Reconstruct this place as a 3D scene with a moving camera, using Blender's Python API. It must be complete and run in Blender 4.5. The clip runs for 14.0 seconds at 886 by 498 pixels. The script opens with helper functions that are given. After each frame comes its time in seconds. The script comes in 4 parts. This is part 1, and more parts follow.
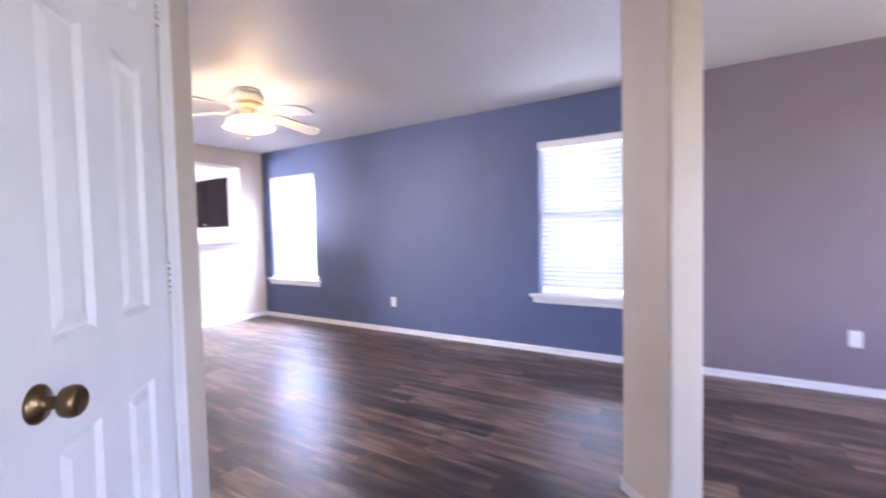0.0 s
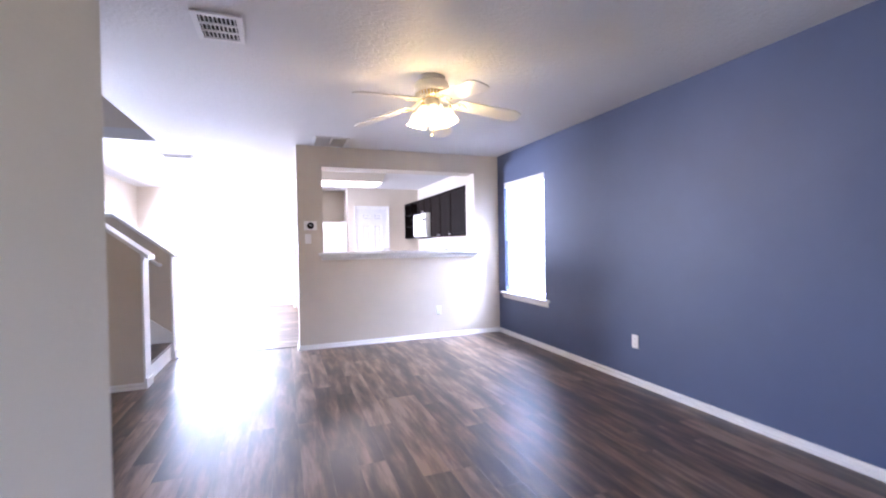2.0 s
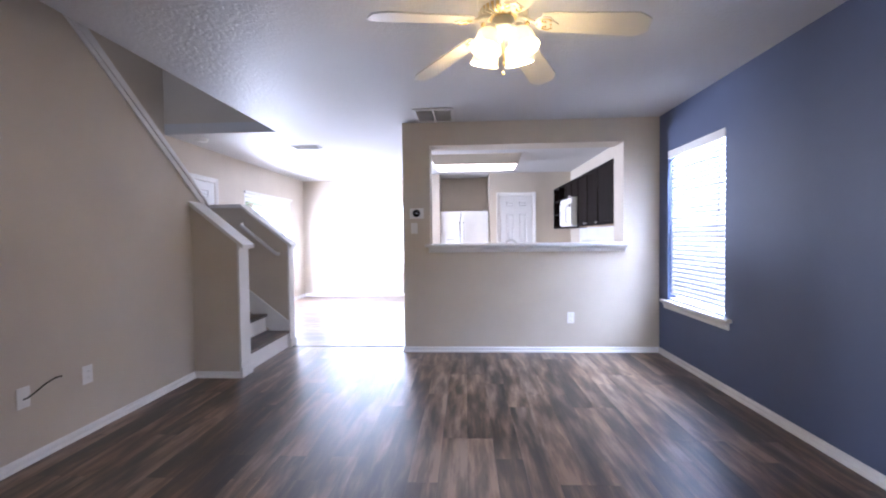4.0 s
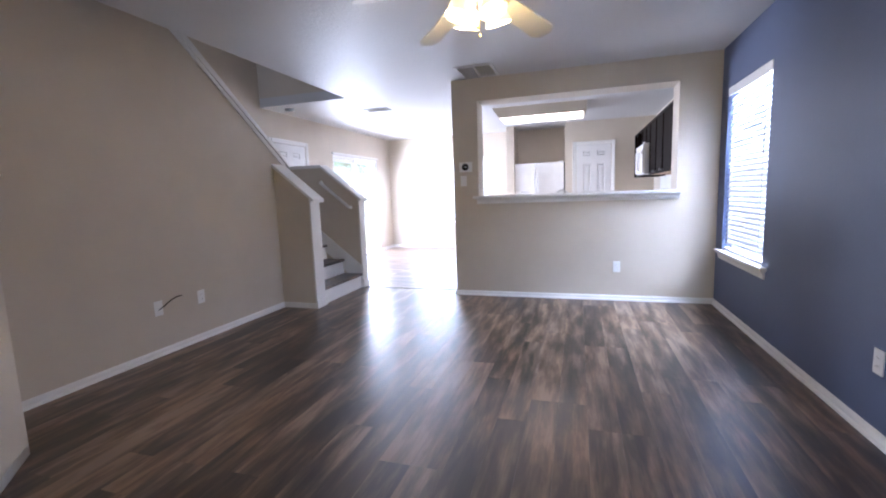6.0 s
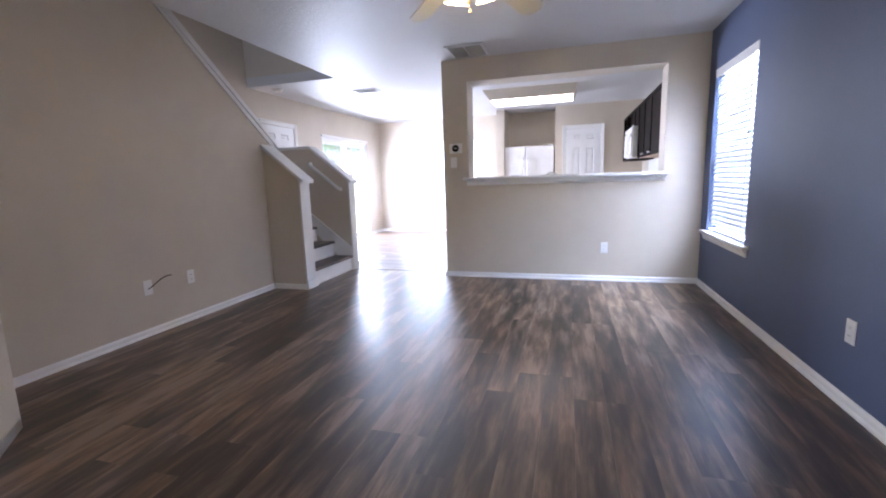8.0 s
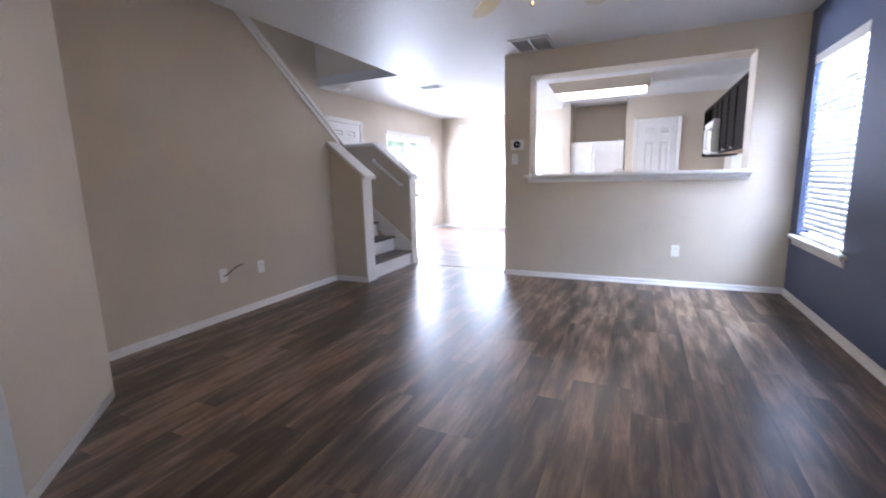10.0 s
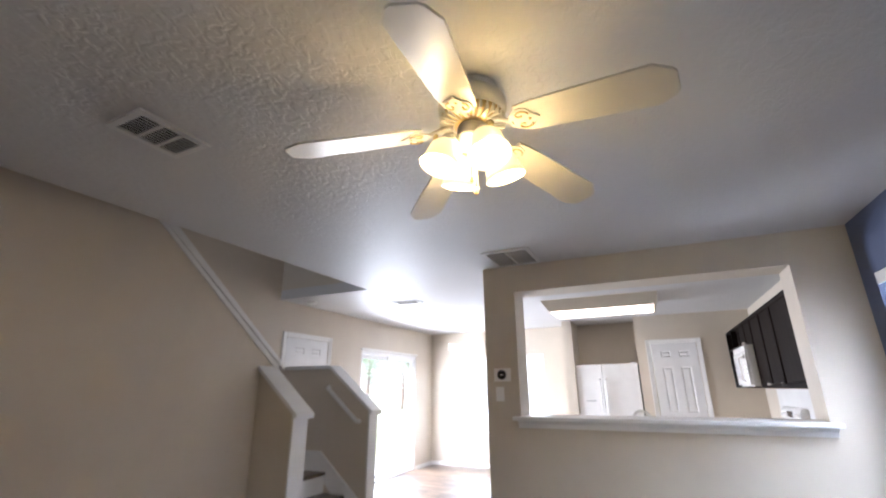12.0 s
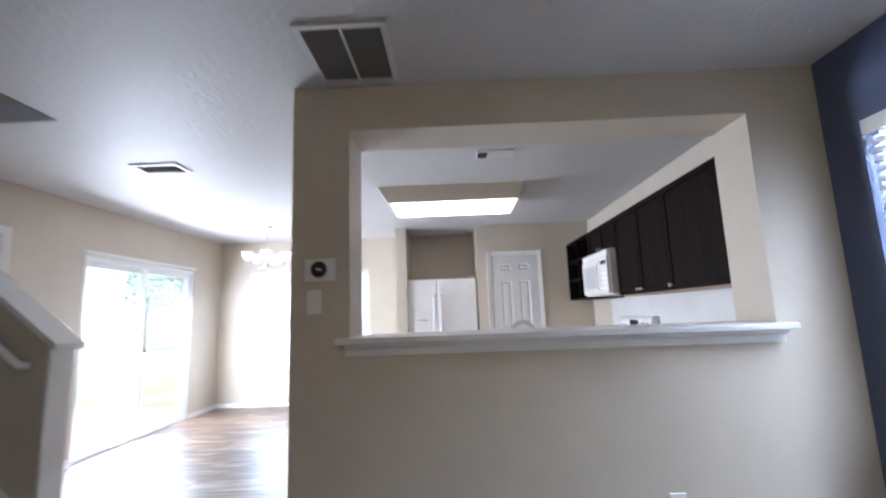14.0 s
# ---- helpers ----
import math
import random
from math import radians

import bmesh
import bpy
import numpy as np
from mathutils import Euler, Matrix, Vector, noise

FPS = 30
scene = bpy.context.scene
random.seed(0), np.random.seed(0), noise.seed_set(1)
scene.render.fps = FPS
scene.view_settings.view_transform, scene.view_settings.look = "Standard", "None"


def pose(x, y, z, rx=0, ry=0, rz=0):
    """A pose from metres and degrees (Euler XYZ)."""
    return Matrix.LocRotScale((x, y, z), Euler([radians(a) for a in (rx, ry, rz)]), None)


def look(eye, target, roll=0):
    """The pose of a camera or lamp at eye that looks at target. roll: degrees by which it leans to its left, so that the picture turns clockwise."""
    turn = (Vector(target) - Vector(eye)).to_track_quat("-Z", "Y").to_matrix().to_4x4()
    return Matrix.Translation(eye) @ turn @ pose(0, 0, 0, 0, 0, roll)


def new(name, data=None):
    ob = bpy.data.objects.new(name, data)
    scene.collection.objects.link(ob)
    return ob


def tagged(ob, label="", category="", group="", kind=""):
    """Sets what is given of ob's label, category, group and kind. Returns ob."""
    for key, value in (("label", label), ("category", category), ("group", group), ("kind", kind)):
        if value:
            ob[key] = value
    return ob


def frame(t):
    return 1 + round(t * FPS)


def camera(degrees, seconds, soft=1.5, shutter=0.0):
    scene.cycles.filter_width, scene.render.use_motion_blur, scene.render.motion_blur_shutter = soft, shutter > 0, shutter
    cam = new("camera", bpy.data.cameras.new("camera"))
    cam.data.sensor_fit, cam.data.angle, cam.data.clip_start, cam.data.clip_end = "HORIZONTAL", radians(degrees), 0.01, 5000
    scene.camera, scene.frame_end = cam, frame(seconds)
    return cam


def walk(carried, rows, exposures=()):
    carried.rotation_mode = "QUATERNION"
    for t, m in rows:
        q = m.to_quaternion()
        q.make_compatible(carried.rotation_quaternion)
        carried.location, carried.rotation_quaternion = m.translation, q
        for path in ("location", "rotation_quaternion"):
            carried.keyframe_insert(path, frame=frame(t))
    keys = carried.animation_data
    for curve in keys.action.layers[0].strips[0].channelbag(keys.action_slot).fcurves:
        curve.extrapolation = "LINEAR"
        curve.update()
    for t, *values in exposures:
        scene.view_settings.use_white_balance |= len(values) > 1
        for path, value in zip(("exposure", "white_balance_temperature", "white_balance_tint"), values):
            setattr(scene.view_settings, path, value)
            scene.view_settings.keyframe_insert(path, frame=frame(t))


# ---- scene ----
cam = camera(91.6, 14.0, soft=2.0, shutter=0.4)
PATH = [
    (0, (0.294, 0.139, 1.209), (-0.779, 1.825, 1.127), -1.3),
    (0.2, (0.316, 0.222, 1.217), (-0.953, 1.767, 1.189), -0.1),
    (0.5, (0.274, 0.383, 1.228), (-1.154, 1.784, 1.252), -0.2),
    (0.8, (0.227, 0.572, 1.233), (-1.261, 1.908, 1.258), -0.9),
    (1, (0.195, 0.698, 1.237), (-1.341, 1.978, 1.241), -0.4),
    (1.5, (0.077, 1.045, 1.225), (-1.654, 2.046, 1.198), -0.6),
    (2, (-0.112, 1.352, 1.247), (-1.985, 2.052, 1.22), -1.0),
    (2.2, (-0.194, 1.460, 1.252), (-2.078, 2.129, 1.275), 0.7),
    (2.5, (-0.316, 1.622, 1.259), (-2.219, 2.238, 1.264), -0.3),
    (3, (-0.534, 1.862, 1.241), (-2.501, 2.216, 1.181), 1.2),
    (3.2, (-0.612, 1.936, 1.233), (-2.594, 2.193, 1.141), 1.5),
    (3.5, (-0.73, 2.047, 1.222), (-2.721, 2.201, 1.112), 0.5),
    (4, (-0.92, 2.195, 1.232), (-2.917, 2.089, 1.175), -0.7),
    (6.5, (-0.628, 2.954, 1.156), (-2.511, 2.335, 0.885), -2.2),
    (7, (-0.627, 2.931, 1.129), (-2.524, 2.378, 0.821), -2.0),
    (9.5, (-0.623, 2.902, 1.151), (-2.487, 2.276, 0.787), -1.5),
    (10, (-0.664, 2.944, 1.157), (-2.457, 2.123, 0.825), -1.5),
    (10.5, (-0.803, 2.961, 1.205), (-2.574, 2.053, 0.998), -2.9),
    (11, (-1.088, 2.935, 1.291), (-2.884, 2.054, 1.277), -1.6),
    (11.2, (-1.224, 2.939, 1.318), (-3.033, 2.102, 1.478), -2.0),
    (11.5, (-1.427, 2.945, 1.359), (-3.216, 2.132, 1.735), -3.1),
    (11.7, (-1.567, 2.915, 1.366), (-3.320, 2.101, 1.880), -1.8),
    (12, (-1.777, 2.869, 1.377), (-3.499, 2.058, 1.992), -0.4),
    (12.2, (-1.916, 2.798, 1.376), (-3.654, 2.095, 2.075), -1.8),
    (12.5, (-2.163, 2.692, 1.374), (-3.969, 2.132, 2.027), -2.5),
    (12.8, (-2.381, 2.621, 1.321), (-4.255, 2.139, 1.828), -2.0),
    (13, (-2.577, 2.574, 1.31), (-4.46, 2.088, 1.777), -0.8),
    (13.2, (-2.742, 2.514, 1.292), (-4.638, 2.044, 1.720), -0.7),
    (13.5, (-2.989, 2.425, 1.265), (-4.919, 2.084, 1.662), -1.0),
    (13.7, (-3.157, 2.384, 1.244), (-5.106, 2.153, 1.625), -1.9),
    (14, (-3.408, 2.323, 1.249), (-5.386, 2.284, 1.546), -2.1),
]

EXPOSURES = [(0, 3.82, 5500, 34), (1, 3.68, 5450, 32), (2, 3.38, 5350, 28), (3, 2.95, 5300, 25), (4, 2.7, 5350, 23), (6.5, 2.6, 5400, 21), (9.5, 2.6, 5450, 20), (11, 2.65, 5600, 18), (12, 2.4, 5850, 16), (12.7, 2.2, 5800, 15), (13.4, 2.05, 5700, 15), (14, 1.95, 5600, 14)]
walk(cam, [(t, look(eye, target, roll)) for t, eye, target, roll in PATH], EXPOSURES)

# ---- light ----
world = bpy.data.worlds.new("sky")
scene.world = world
world.use_nodes = True
wn = world.node_tree
sky = wn.nodes.new("ShaderNodeTexSky")
sky.sky_type, sky.sun_disc = "NISHITA", False
sky.sun_elevation, sky.sun_rotation = radians(52), radians(95)
wn.nodes["Background"].inputs["Strength"].default_value = 0.15
wn.links.new(sky.outputs[0], wn.nodes["Background"].inputs["Color"])
sun_data = bpy.data.lights.new("sun", "SUN")
sun_data.energy, sun_data.angle, sun_data.color = 5.0, radians(0.6), (1.0, 0.95, 0.88)
sun = new("sun", sun_data)
sun.matrix_world = look((9, 0.8, 11.5), (0, 0, 0))


def area_lamp(name, eye, target, wide, high, watts, color=(1, 1, 1)):
    d = bpy.data.lights.new(name, "AREA")
    d.shape, d.size, d.size_y, d.energy, d.color = "RECTANGLE", wide, high, watts, color
    ob = new(name, d)
    ob.matrix_world = look(eye, target)
    return ob


def bulb(name, at, watts, color, radius=0.03):
    d = bpy.data.lights.new(name, "POINT")
    d.energy, d.color, d.shadow_soft_size = watts, color, radius
    ob = new(name, d)
    ob.location = at
    return ob


DAY = (0.80, 0.89, 1.0)
WARM = (1.0, 0.68, 0.27)

# daylight at the windows
area_lamp("window_daylight", (-0.71, 5.2, 1.25), (-0.71, 4.2, 1.33), 1.0, 1.4, 13, DAY)
area_lamp("window_daylight", (-4.84, 5.15, 1.95), (-4.84, 4.2, 1.15), 1.0, 1.5, 112, DAY)
area_lamp("window_daylight", (-10.3, 0.145, 1.27), (-9.0, 0.145, 1.27), 1.8, 1.4, 34, (0.88, 0.94, 1.0))
area_lamp("door_daylight", (-8.37, -1.44, 1.05), (-8.37, 0, 0.55), 1.66, 1.72, 60, (0.92, 0.96, 1.0))
# fill lamps added behind the walker: an assumed front door and window, both unseen
area_lamp("entry_fill", (3.2, -0.3, 1.05), (0, -0.1, 1.05), 0.95, 2.0, 0.145, DAY)
# daylight of the upper hall, coming down the stairwell
area_lamp("upper_hall_daylight", (-1.35, -0.6, 4.1), (-5.0, -0.6, 3.2), 1.0, 1.2, 3.5, DAY)
# added fill, unseen: brightens the front room side
area_lamp("front_room_fill", (3.2, 2.9, 1.35), (0, 2.9, 1.2), 1.5, 1.45, 0.23, DAY)

# ---- materials ----
def material(name, color, rough=0.5, metal=0.0, spec=0.5):
    m = bpy.data.materials.new(name)
    m.use_nodes = True
    b = m.node_tree.nodes["Principled BSDF"]
    b.inputs["Base Color"].default_value = (*color, 1)
    b.inputs["Roughness"].default_value = rough
    b.inputs["Metallic"].default_value = metal
    b.inputs["Specular IOR Level"].default_value = spec
    return m


def node(m, kind, **values):
    n = m.node_tree.nodes.new(kind)
    for k, v in values.items():
        n.inputs[k].default_value = v
    return n


def link(m, a, b):
    m.node_tree.links.new(a, b)


def shader(m):
    return m.node_tree.nodes["Principled BSDF"]


def ramp(m, source, stops):
    r = m.node_tree.nodes.new("ShaderNodeValToRGB")
    e = r.color_ramp.elements
    while len(e) < len(stops):
        e.new(0.5)
    for el, (p, c) in zip(e, stops):
        el.position, el.color = p, (*c, 1)
    link(m, source, r.inputs[0])
    return r


def plaster(name, color, rough, bump, scale, spec=0.5, vary=0.06):
    """Painted drywall: blotchy colour, rolled texture in the relief."""
    m = material(name, color, rough, 0, spec)
    co = node(m, "ShaderNodeTexCoord")
    big = node(m, "ShaderNodeTexNoise", Scale=1.3, Detail=4.0, Roughness=0.6)
    fine = node(m, "ShaderNodeTexNoise", Scale=scale, Detail=5.0, Roughness=0.62)
    link(m, co.outputs["Object"], big.inputs["Vector"])
    link(m, co.outputs["Object"], fine.inputs["Vector"])
    lo = tuple(c * (1 - vary) for c in color)
    hi = tuple(min(1, c * (1 + vary)) for c in color)
    r = ramp(m, big.outputs["Fac"], [(0.3, lo), (0.7, hi)])
    link(m, r.outputs[0], shader(m).inputs["Base Color"])
    rr = node(m, "ShaderNodeMapRange")
    rr.inputs["To Min"].default_value, rr.inputs["To Max"].default_value = rough - 0.06, rough + 0.08
    link(m, fine.outputs["Fac"], rr.inputs["Value"])
    link(m, rr.outputs[0], shader(m).inputs["Roughness"])
    bp = node(m, "ShaderNodeBump", Strength=bump, Distance=0.004)
    link(m, fine.outputs["Fac"], bp.inputs["Height"])
    link(m, bp.outputs[0], shader(m).inputs["Normal"])
    return m


def knockdown(name, color, rough):
    """Trowelled ceiling texture: flattened splats, satin paint."""
    m = material(name, color, rough, 0, 0.35)
    co = node(m, "ShaderNodeTexCoord")
    n1 = node(m, "ShaderNodeTexNoise", Scale=27.0, Detail=4.0, Roughness=0.55, Distortion=0.8)
    link(m, co.outputs["Object"], n1.inputs["Vector"])
    r = ramp(m, n1.outputs["Fac"], [(0.44, (0, 0, 0)), (0.56, (1, 1, 1))])
    n2 = node(m, "ShaderNodeTexNoise", Scale=1.1, Detail=3.0)
    link(m, co.outputs["Object"], n2.inputs["Vector"])
    r2 = ramp(m, n2.outputs["Fac"], [(0.3, tuple(c * 0.95 for c in color)), (0.7, color)])
    link(m, r2.outputs[0], shader(m).inputs["Base Color"])
    bp = node(m, "ShaderNodeBump", Strength=0.36, Distance=0.0035)
    link(m, r.outputs[0], bp.inputs["Height"])
    link(m, bp.outputs[0], shader(m).inputs["Normal"])
    return m


def painted(name, color, rough=0.35):
    """Enamelled wood trim with a faint brushed relief and slight discolouring."""
    m = material(name, color, rough)
    co = node(m, "ShaderNodeTexCoord")
    n = node(m, "ShaderNodeTexNoise", Scale=5.0, Detail=5.0)
    f = node(m, "ShaderNodeTexNoise", Scale=90.0, Detail=2.0)
    link(m, co.outputs["Object"], n.inputs["Vector"])
    link(m, co.outputs["Object"], f.inputs["Vector"])
    r = ramp(m, n.outputs["Fac"], [(0.3, tuple(c * 0.93 for c in color)), (0.65, color)])
    link(m, r.outputs[0], shader(m).inputs["Base Color"])
    bp = node(m, "ShaderNodeBump", Strength=0.06, Distance=0.002)
    link(m, f.outputs["Fac"], bp.inputs["Height"])
    link(m, bp.outputs[0], shader(m).inputs["Normal"])
    return m


def plank_wood(name, along_y=False):
    """Vinyl plank: grey-brown weathered oak, each board its own tone, cloudy dark and light stretches, fine grain."""
    m = material(name, (0.1, 0.07, 0.05), 0.36, 0.0, 0.95)
    info = node(m, "ShaderNodeObjectInfo")
    co = node(m, "ShaderNodeTexCoord")
    off = node(m, "ShaderNodeVectorMath")
    off.operation = "SCALE"
    off.inputs[0].default_value = (41.0, 23.0, 7.0)
    link(m, info.outputs["Random"], off.inputs["Scale"])
    add = node(m, "ShaderNodeVectorMath")
    add.operation = "ADD"
    link(m, co.outputs["Object"], add.inputs[0])
    link(m, off.outputs[0], add.inputs[1])
    cloud_map = node(m, "ShaderNodeMapping", Scale=(2.2, 13.0, 1.0))
    grain_map = node(m, "ShaderNodeMapping", Scale=(3.5, 80.0, 1.0))
    link(m, add.outputs[0], cloud_map.inputs["Vector"])
    link(m, add.outputs[0], grain_map.inputs["Vector"])
    cloud = node(m, "ShaderNodeTexNoise", Scale=1.0, Detail=5.0, Roughness=0.55, Distortion=0.15)
    grain = node(m, "ShaderNodeTexNoise", Scale=1.0, Detail=6.0, Roughness=0.65, Distortion=0.5)
    link(m, cloud_map.outputs[0], cloud.inputs["Vector"])
    link(m, grain_map.outputs[0], grain.inputs["Vector"])
    mix = node(m, "ShaderNodeMath")
    mix.operation = "MULTIPLY_ADD"
    mix.inputs[1].default_value = 0.26
    link(m, grain.outputs["Fac"], mix.inputs[0])
    tone = node(m, "ShaderNodeMath")
    tone.operation = "MULTIPLY_ADD"
    tone.inputs[1].default_value = 0.22
    link(m, info.outputs["Random"], tone.inputs[0])
    half = node(m, "ShaderNodeMath")
    half.operation = "MULTIPLY"
    half.inputs[1].default_value = 1.1
    link(m, cloud.outputs["Fac"], half.inputs[0])
    link(m, half.outputs[0], tone.inputs[2])
    link(m, tone.outputs[0], mix.inputs[2])
    r = ramp(m, mix.outputs[0], [(0.57, (0.014, 0.0090, 0.0060)), (0.715, (0.048, 0.030, 0.0205)),
                                 (0.85, (0.128, 0.086, 0.058)), (0.98, (0.25, 0.178, 0.128))])
    warm = ramp(m, mix.outputs[0], [(0.57, (0.017, 0.0092, 0.0050)), (0.715, (0.058, 0.0325, 0.0180)),
                                    (0.85, (0.150, 0.090, 0.052)), (0.98, (0.27, 0.176, 0.108))])
    hue_map = node(m, "ShaderNodeMapping", Scale=(1.1, 4.0, 1.0))
    hue = node(m, "ShaderNodeTexNoise", Scale=1.0, Detail=2.0)
    link(m, add.outputs[0], hue_map.inputs["Vector"])
    link(m, hue_map.outputs[0], hue.inputs["Vector"])
    share = ramp(m, hue.outputs["Fac"], [(0.42, (0, 0, 0)), (0.62, (1, 1, 1))])
    both = node(m, "ShaderNodeMix")
    both.data_type = "RGBA"
    link(m, share.outputs[0], both.inputs[0])
    link(m, r.outputs[0], both.inputs[6])
    link(m, warm.outputs[0], both.inputs[7])
    link(m, both.outputs[2], shader(m).inputs["Base Color"])
    rr = node(m, "ShaderNodeMapRange")
    rr.inputs["To Min"].default_value, rr.inputs["To Max"].default_value = 0.30, 0.44
    link(m, grain.outputs["Fac"], rr.inputs["Value"])
    link(m, rr.outputs[0], shader(m).inputs["Roughness"])
    bp = node(m, "ShaderNodeBump", Strength=0.25, Distance=0.0012)
    link(m, grain.outputs["Fac"], bp.inputs["Height"])
    link(m, bp.outputs[0], shader(m).inputs["Normal"])
    return m


def espresso(name):
    m = material(name, (0.02, 0.013, 0.011), 0.5, 0.0, 0.03)
    co = node(m, "ShaderNodeTexCoord")
    mp = node(m, "ShaderNodeMapping", Scale=(30.0, 30.0, 2.5))
    n = node(m, "ShaderNodeTexNoise", Scale=1.0, Detail=5.0)
    link(m, co.outputs["Object"], mp.inputs["Vector"])
    link(m, mp.outputs[0], n.inputs["Vector"])
    r = ramp(m, n.outputs["Fac"], [(0.3, (0.006, 0.0042, 0.004)), (0.7, (0.014, 0.0095, 0.008))])
    link(m, r.outputs[0], shader(m).inputs["Base Color"])
    return m


def glowing(name, color, strength):
    m = material(name, (0.9, 0.88, 0.82), 0.3)
    shader(m).inputs["Emission Color"].default_value = (*color, 1)
    shader(m).inputs["Emission Strength"].default_value = strength
    return m


def glass(name):
    m = bpy.data.materials.new(name)
    m.use_nodes = True
    nt = m.node_tree
    nt.nodes.remove(nt.nodes["Principled BSDF"])
    t = nt.nodes.new("ShaderNodeBsdfTransparent")
    g = nt.nodes.new("ShaderNodeBsdfGlossy")
    g.inputs["Roughness"].default_value = 0.02
    mx = nt.nodes.new("ShaderNodeMixShader")
    mx.inputs[0].default_value = 0.05
    nt.links.new(t.outputs[0], mx.inputs[1])
    nt.links.new(g.outputs[0], mx.inputs[2])
    nt.links.new(mx.outputs[0], nt.nodes["Material Output"].inputs["Surface"])
    return m


def translucent(name, color, share):
    m = material(name, color, 0.45)
    nt = m.node_tree
    tr = nt.nodes.new("ShaderNodeBsdfTranslucent")
    tr.inputs["Color"].default_value = (*color, 1)
    mx = nt.nodes.new("ShaderNodeMixShader")
    mx.inputs[0].default_value = share
    nt.links.new(shader(m).outputs[0], mx.inputs[1])
    nt.links.new(tr.outputs[0], mx.inputs[2])
    nt.links.new(mx.outputs[0], nt.nodes["Material Output"].inputs["Surface"])
    return m


WALL = plaster("greige wall paint", (0.57, 0.502, 0.408), 0.55, 0.25, 70.0)
BLUE = plaster("slate blue wall paint", (0.088, 0.113, 0.205), 0.52, 0.25, 70.0)
MAUVE = plaster("mauve wall paint", (0.235, 0.192, 0.222), 0.5, 0.25, 70.0)
CEIL = knockdown("ceiling paint", (0.60, 0.59, 0.58), 0.52)
TRIM = painted("white trim enamel", (0.78, 0.77, 0.75))
DOORPAINT = painted("white door enamel", (0.74, 0.74, 0.74), 0.4)
OAK = plank_wood("vinyl plank")
DARKWOOD = espresso("espresso cabinet wood")
MAPLE = material("pale maple ply", (0.42, 0.27, 0.15), 0.5)
SUBFLOOR = material("subfloor", (0.03, 0.024, 0.02), 0.9)
BRASS = material("antique brass", (0.20, 0.135, 0.065), 0.28, 1.0)
POLISHED = material("polished brass", (0.50, 0.37, 0.17), 0.3, 1.0)
STEEL = material("brushed nickel", (0.55, 0.54, 0.52), 0.3, 1.0)
PLASTIC = material("white plastic", (0.80, 0.79, 0.77), 0.35)
APPLIANCE = painted("white appliance enamel", (0.80, 0.79, 0.77), 0.25)
BLACK = material("black gloss", (0.01, 0.01, 0.012), 0.12)
# shade inside the vents, put into the colour of flat sheets
DUCT_DEEP_SHADE = material("dark duct shade", (0.03, 0.03, 0.032), 0.8)
DUCT_SHADE = material("grey duct shade", (0.16, 0.155, 0.15), 0.8)
GRILLE = painted("vent enamel", (0.66, 0.65, 0.63), 0.45)
FANWHITE = painted("fan blade enamel", (0.56, 0.54, 0.49), 0.35)
GLASS = glass("window glass")
SLAT = translucent("blind slat", (0.66, 0.67, 0.69), 0.1)
VINYL = material("white vinyl frame", (0.80, 0.80, 0.80), 0.4)
SHADE = glowing("lit frosted shade", (1.0, 0.72, 0.28), 0.20)
BULB = glowing("lit bulb", (1.0, 0.86, 0.55), 4.0)
SHADE_COOL = glowing("lit chandelier glass", (1.0, 0.92, 0.80), 0.35)
LENS = glowing("fluorescent lens", (1.0, 0.82, 0.66), 1.7)
CREAM = painted("cream fixture enamel", (0.72, 0.66, 0.55), 0.5)


# ---- mesh helpers ----
def box(bm, x0, y0, z0, x1, y1, z1):
    vs = [bm.verts.new(p) for p in ((x0, y0, z0), (x1, y0, z0), (x1, y1, z0), (x0, y1, z0),
                                    (x0, y0, z1), (x1, y0, z1), (x1, y1, z1), (x0, y1, z1))]
    for f in ((3, 2, 1, 0), (4, 5, 6, 7), (0, 1, 5, 4), (1, 2, 6, 5), (2, 3, 7, 6), (3, 0, 4, 7)):
        bm.faces.new([vs[i] for i in f])
    return vs


def boxes(*bs, bevel=0.0):
    bm = bmesh.new()
    for b in bs:
        x0, y0, z0, x1, y1, z1 = b
        box(bm, min(x0, x1), min(y0, y1), min(z0, z1), max(x0, x1), max(y0, y1), max(z0, z1))
    if bevel:
        bmesh.ops.bevel(bm, geom=bm.edges[:], offset=bevel, segments=2, affect="EDGES", profile=0.5)
    return bm


def prism(points, axis, lo, hi, bevel=0.0):
    """A flat outline pushed along an axis. points are the two other coordinates, in axis order."""
    bm = bmesh.new()
    def at(p, d):
        if axis == "x":
            return (d, p[0], p[1])
        if axis == "y":
            return (p[0], d, p[1])
        return (p[0], p[1], d)
    a = [bm.verts.new(at(p, lo)) for p in points]
    b = [bm.verts.new(at(p, hi)) for p in points]
    bm.faces.new(a[::-1])
    bm.faces.new(b)
    for i in range(len(a)):
        j = (i + 1) % len(a)
        bm.faces.new((a[i], a[j], b[j], b[i]))
    bmesh.ops.recalc_face_normals(bm, faces=bm.faces[:])
    if bevel:
        bmesh.ops.bevel(bm, geom=bm.edges[:], offset=bevel, segments=2, affect="EDGES", profile=0.5)
    return bm


